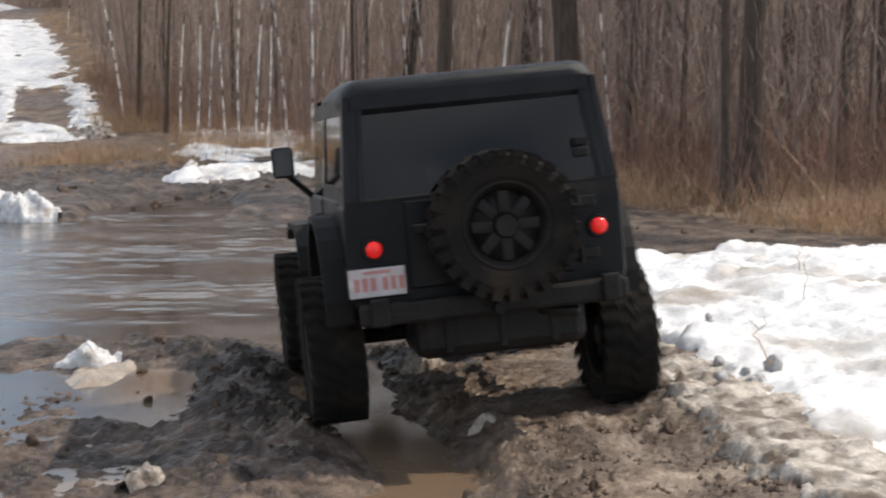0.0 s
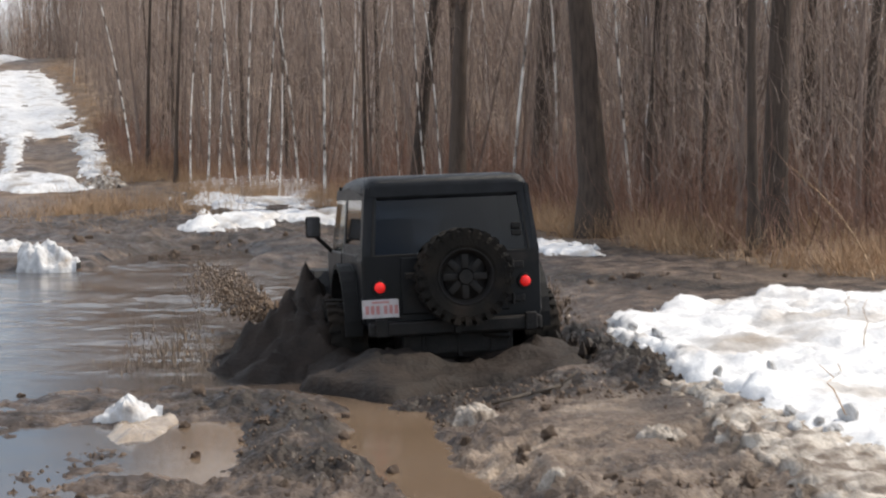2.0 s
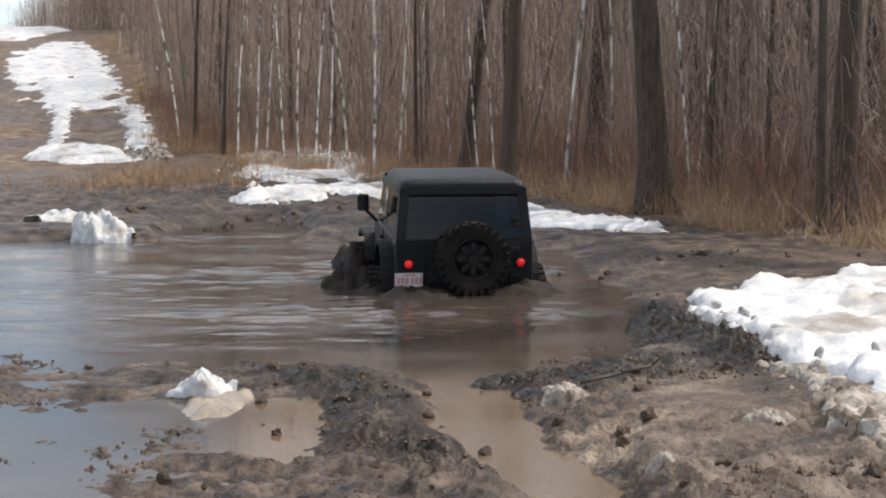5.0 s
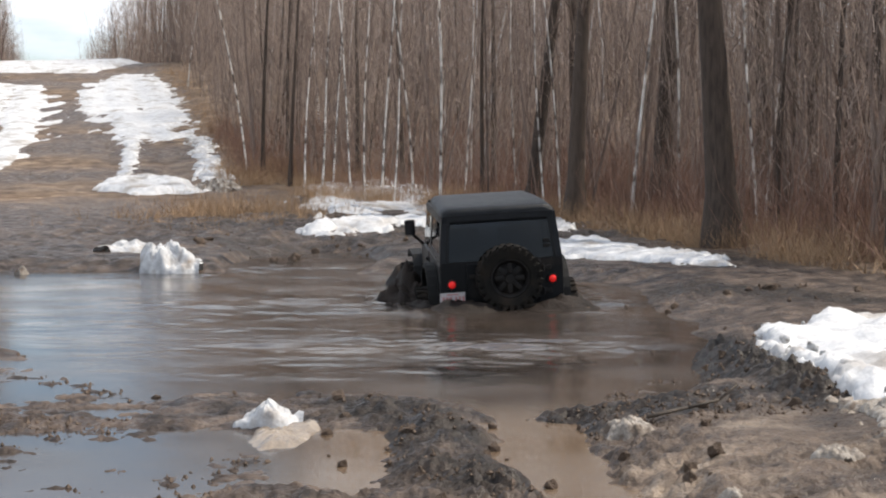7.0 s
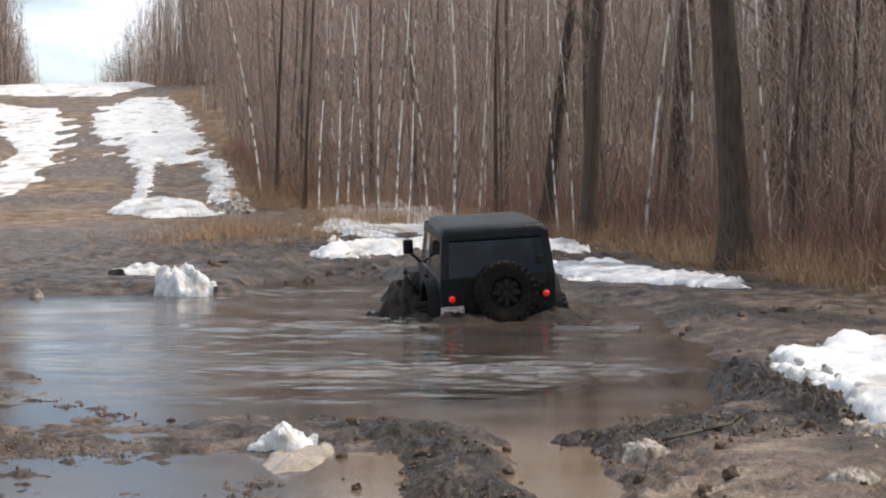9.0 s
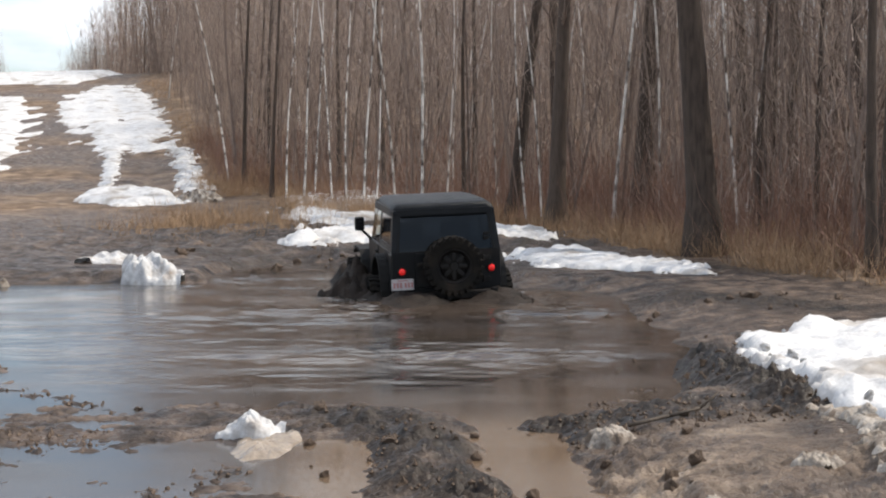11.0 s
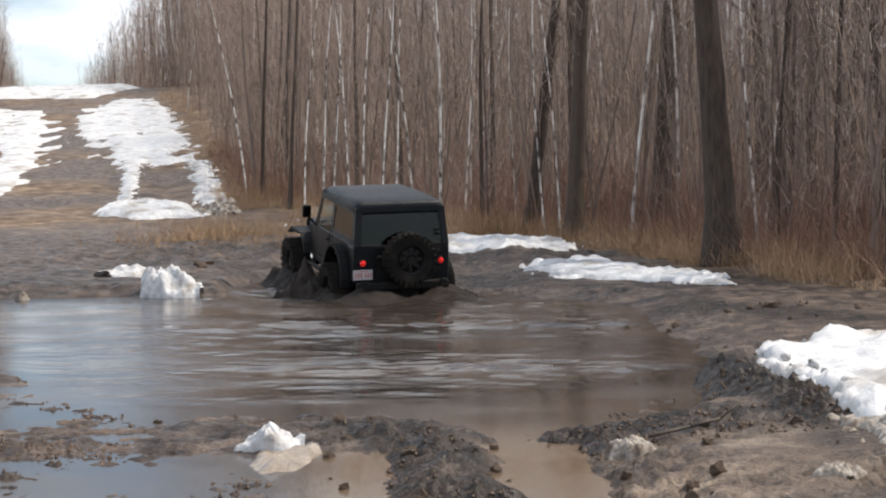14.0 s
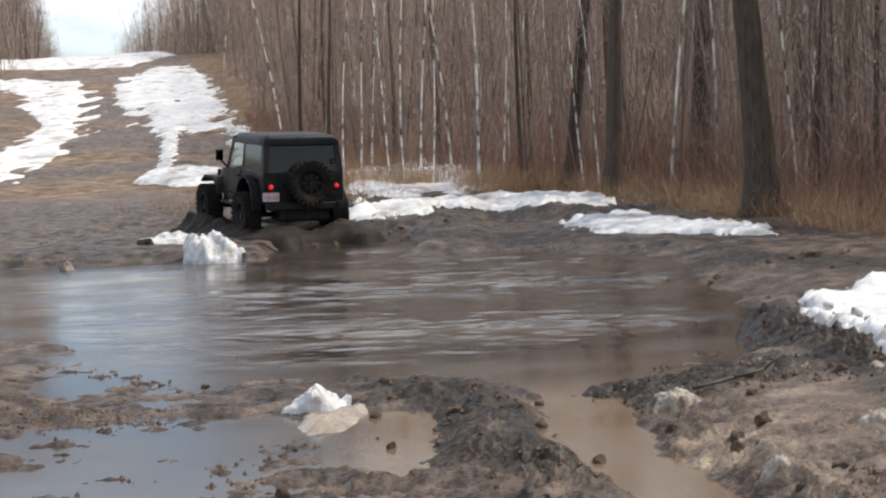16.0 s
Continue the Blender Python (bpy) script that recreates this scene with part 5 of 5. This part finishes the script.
    box(bm, -0.7, 2.1, 0.95, 0.7, 2.36, 1.2, 0.04)
    part("dashboard", bm, PLASTIC, car)
    wheels = []
    for y in (0.74, 3.08):
        for sx in (-1, 1):
            w = tread_tyre(car, 0.42, 0.3)
            wheels.append((w, Vector((sx * 0.83, y, 0.42))))
            w.location = wheels[-1][1]
    return car, wheels


CAR, WHEELS = jeep()

# ---------------------------------------------------------------- thrown mud and water


def spray(name, seed, n, spread, lean, up, mat, label, size=0.017, strands=7):
    """A rigid fan of drops and strands of muddy water."""
    g = np.random.RandomState(seed)
    base = np.array([(1, 0, 0), (-1, 0, 0), (0, 1, 0), (0, -1, 0), (0, 0, 1.7), (0, 0, -1.7)], float)
    tri = np.array([(0, 2, 4), (2, 1, 4), (1, 3, 4), (3, 0, 4), (2, 0, 5), (1, 2, 5), (3, 1, 5), (0, 3, 5)])
    t = g.rand(n) ** 1.4
    rad = t * up
    a = g.normal(0, 0.45, n)
    p = np.stack([lean * rad * (0.7 + 0.6 * g.rand(n)) + g.randn(n) * 0.05, spread * (g.rand(n) - 0.5) * (1 + 0.6 * t) + np.sin(a) * rad * 0.3, rad * np.cos(a) * (0.5 + 0.5 * g.rand(n))], 1)
    s = size * (0.25 + 1.4 * g.rand(n) ** 3) * (1.5 - t)
    v = base[None] * s[:, None, None] * (0.6 + 0.8 * g.rand(n, 6, 1)) + p[:, None]
    f = tri[None] + 6 * np.arange(n)[:, None, None]
    V, F = [v.reshape(-1, 3)], [f.reshape(-1, 3)]
    # torn sheet at the foot
    k = len(V[0])
    for q in range(strands * 6):
        y = spread * (g.rand() - 0.5)
        h0, h1 = up * 0.5 * g.rand(), up * (0.3 + 0.6 * g.rand())
        w = 0.004 + 0.012 * g.rand()
        x0, x1 = lean * h0 * 0.6, lean * h1 * (0.7 + 0.4 * g.rand())
        y1 = y + g.randn() * 0.12
        quad = np.array([(x0, y - w, h0 - 0.15), (x0, y + w, h0 - 0.15), (x0 + w, y, h0 - 0.15), (x1, y1, h0 + (h1 - h0))])
        V.append(quad)
        F.append(np.array([(0, 1, 3), (1, 2, 3), (2, 0, 3)]) + k)
        k += 4
    ob = raw(name, np.concatenate(V), np.concatenate(F), mat)
    return tagged(ob, label, "splash")


SPLASH = [
    # object, place, rise at, height, fall at
    (spray("mud_splash", 1, 7800, 2.2, -1.15, 1.0, SPRAY, "fan of brown muddy water thrown up beside the vehicle"), (-0.15, 13.4, 0.0), (0.45, 0.95, 1.9), -6),
    (spray("mud_splash", 2, 7800, 2.4, -1.25, 1.05, SPRAY, "fan of brown muddy water thrown up beside the vehicle"), (-0.1, 14.6, 0.0), (0.8, 1.45, 2.4), 4),
    (spray("mud_splash", 3, 5100, 1.8, 0.55, 0.8, SPRAY, "spray of brown muddy water on the far wheel's side"), (2.1, 14.2, 0.0), (0.9, 1.5, 2.3), 0),
    (spray("mud_splash", 4, 6600, 2.0, -1.2, 0.7, SPRAY, "fan of brown muddy water thrown up beside the vehicle"), (-0.3, 16.2, 0.0), (1.4, 2.05, 2.9), 10),
    (spray("mud_splash", 5, 4500, 1.6, 0.7, 0.5, SPRAY, "spray of brown muddy water on the far wheel's side"), (2.0, 15.8, 0.0), (1.5, 2.1, 2.8), 0),
]


def churned(name, x0, x1, y0, y1, cell, height, mat, label, seed):
    """A sheet of stirred mud, heaped where height() says and sunk below the water elsewhere."""
    gx, gy = np.meshgrid(np.arange(x0, x1, cell), np.arange(y0, y1, cell))
    h = height(gx, gy)
    gz = np.where(h > 0.002, h * (1.0 + 0.6 * vnoise(gx, gy, 2.6, seed, 5, 0.6) + 0.22 * vnoise(gx, gy, 6.5, seed + 2, 3, 0.7)), 0) - 0.05 + 0.03 * vnoise(gx, gy, 5, seed + 1, 4, 0.6) - 0.35 * step(0.035, 0.0, h)
    ok = (h[:-1, :-1] > 0.01) | (h[1:, 1:] > 0.01)
    i = np.arange(gx.size).reshape(gx.shape)
    f = np.stack([i[:-1, :-1][ok], i[:-1, 1:][ok], i[1:, 1:][ok], i[1:, :-1][ok]], 1)
    used = np.unique(f)
    back = np.full(gx.size, -1)
    back[used] = np.arange(len(used))
    return tagged(raw(name, np.stack([gx.ravel(), gy.ravel(), gz.ravel()], 1)[used], back[f], mat, True), label, "mud")


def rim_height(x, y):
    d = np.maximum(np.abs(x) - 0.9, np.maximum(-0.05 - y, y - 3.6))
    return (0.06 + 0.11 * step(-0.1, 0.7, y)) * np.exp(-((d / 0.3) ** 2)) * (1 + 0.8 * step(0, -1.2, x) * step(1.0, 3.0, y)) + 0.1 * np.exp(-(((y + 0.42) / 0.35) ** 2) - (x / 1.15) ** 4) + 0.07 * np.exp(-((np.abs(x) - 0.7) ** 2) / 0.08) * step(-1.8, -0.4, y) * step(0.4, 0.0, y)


# the wake's near-black colour holds the vehicle's shade as well as wet mud
WAKE = churned("mud_wake", -2.4, 2.4, -2.0, 4.6, 0.06, rim_height, SHADED_MUD, "dark churned mud pushed up round the wading vehicle, shade included in its colour", 51)
# this wave also stands in for the vehicle's shadow on the splash
DARK = churned("mud_wave", -1.8, 0.5, -1.7, 1.9, 0.045, lambda x, y: 0.6 * np.exp(-((x + 0.05 - 0.12 * y) / 0.72) ** 2 - ((y - 0.1) / 1.3) ** 2), SHADED_MUD, "wave of wet mud thrown aside by the wheels, darkened for the vehicle's shadow", 57)
DARK_REAR = spray("shaded_mud_spray", 9, 900, 1.0, 0.35, 0.4, SHADED_MUD, "wet mud flung up by the turning wheels, coloured as if in shade", 0.04, 30)


# ---------------------------------------------------------------- everything that moves
CAR_ROWS = [
    # seconds, x, y, z, nose up, lean, turn
    (0, 1.42, 7.94, 0.17, -2, -5.4, 6), (0.5, 1.3, 9.2, 0.15, -3, -5.4, 5.5), (1, 1.19, 10.55, 0.06, -4, -4.8, 6),
    (1.5, 1.14, 11.92, -0.20, -4.0, -1.2, 6.5), (2, 1.12, 13.09, -0.27, -2.0, -1.5, 7.5), (2.5, 1.00, 14.36, -0.34, -1.0, -3.6, 7.0),
    (3, 0.76, 15.30, -0.50, -1.0, -3.4, 7.0), (3.5, 0.77, 16.32, -0.54, -1.0, -4.0, 6.5), (4, 0.78, 16.91, -0.56, -0.5, -2.2, 7.0),
    (4.5, 0.80, 17.50, -0.68, 1.0, -2.6, 6.5), (5, 0.75, 17.90, -0.72, 2.5, -0.4, 6.0), (6.2, 0.65, 19.10, -0.72, 3.0, -2.0, 6.0),
    (7.5, 0.49, 20.33, -0.72, 4.0, -4.0, 7.0), (8, 0.46, 20.60, -0.73, 3.8, -3.7, 8.0), (9.2, 0.33, 21.4, -0.72, 3.5, -3.6, 8.5),
    (10.5, 0.17, 22.3, -0.68, 3.5, -3.4, 9.5), (11, 0.08, 22.3, -0.62, 3.0, -2.4, 9.5), (11.5, -0.04, 22.60, -0.61, 3.3, -1.2, 10.5),
    (12, -0.19, 23.09, -0.62, 4.2, -1.7, 10.5), (12.5, -0.33, 23.70, -0.61, 5.0, -2.1, 13.5), (13, -0.47, 23.8, -0.60, 5.8, -2.0, 15.5),
    (13.5, -0.68, 24.1, -0.53, 5.5, -1.3, 17.0), (14, -0.92, 24.8, -0.48, 7.5, -1.2, 20.0), (14.5, -1.18, 26.29, -0.32, 6.0, 0.2, 45.0),
    (15, -1.72, 27.7, -0.12, 3.5, -1.8, 43.0), (15.5, -2.55, 28.35, -0.03, 2.7, -0.5, 40.0), (16, -3.51, 29.1, -0.03, 2.8, 1.0, 26.0)]


def motions():
    rows = [(t, pose(*p)) for t, *p in CAR_ROWS]
    walk(CAR, rows)
    # wheels turn with the way that the vehicle goes, slipping a little
    ts = np.arange(0, 16.01, 0.25)
    cols = np.array([r[1:3] for r in CAR_ROWS])
    tt = np.array([r[0] for r in CAR_ROWS])
    x, y = np.interp(ts, tt, cols[:, 0]), np.interp(ts, tt, cols[:, 1])
    way = np.concatenate([[0], np.cumsum(np.hypot(np.diff(x), np.diff(y)) * 1.15 + 0.05)])
    for w, at in WHEELS:
        drop = lambda t: Vector((0, 0, float(np.interp(t, [0, 1.1, 1.6], [-0.15, -0.13, 0]) * (1.0 if at.x > 0 else 0.35))))
        walk(w, [(float(t), Matrix.Translation(at + drop(t)) @ Matrix.Rotation(-s / 0.42, 4, "X")) for t, s in zip(ts, way)])
    # splashes leap and fall back
    for ob, (px, py, pz), (t0, t1, t2), turn in SPLASH:
        ob.matrix_basis = pose(px, py, -1.3)
        keys = [(0, pose(px, py, -1.3, 0, 0, turn)), (t0, pose(px, py, -1.2, 0, 0, turn)), (t1, pose(px - 0.1, py + 0.15, 0.05, 0, 0, turn)), (t2, pose(px - 0.25, py + 0.3, -1.2, 0, 0, turn)), (16, pose(px - 0.25, py + 0.3, -1.3, 0, 0, turn))]
        walk(ob, keys)
    # churned mud goes along with the vehicle
    deep = lambda t: float(np.interp(t, [0, 0.6, 1.3, 2.0, 3.2, 4.2, 5, 14.5, 15.2, 16], [-0.95, -0.65, -0.1, 0.04, 0.02, -0.06, -0.15, -0.08, 0.06, 0.12]))
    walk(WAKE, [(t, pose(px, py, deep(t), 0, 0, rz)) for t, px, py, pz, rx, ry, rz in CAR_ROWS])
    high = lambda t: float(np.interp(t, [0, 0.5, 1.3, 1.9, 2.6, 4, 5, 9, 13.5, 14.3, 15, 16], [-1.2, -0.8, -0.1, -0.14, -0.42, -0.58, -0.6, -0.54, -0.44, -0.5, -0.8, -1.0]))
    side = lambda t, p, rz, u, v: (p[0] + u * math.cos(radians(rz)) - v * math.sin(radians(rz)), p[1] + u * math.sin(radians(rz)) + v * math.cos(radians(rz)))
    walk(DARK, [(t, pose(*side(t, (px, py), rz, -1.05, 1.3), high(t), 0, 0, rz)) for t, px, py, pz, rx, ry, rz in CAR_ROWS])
    walk(DARK_REAR, [(t, pose(*side(t, (px, py), rz, 0.9, 0.4), high(t) * 0.8, 0, 0, rz)) for t, px, py, pz, rx, ry, rz in CAR_ROWS])


motions()
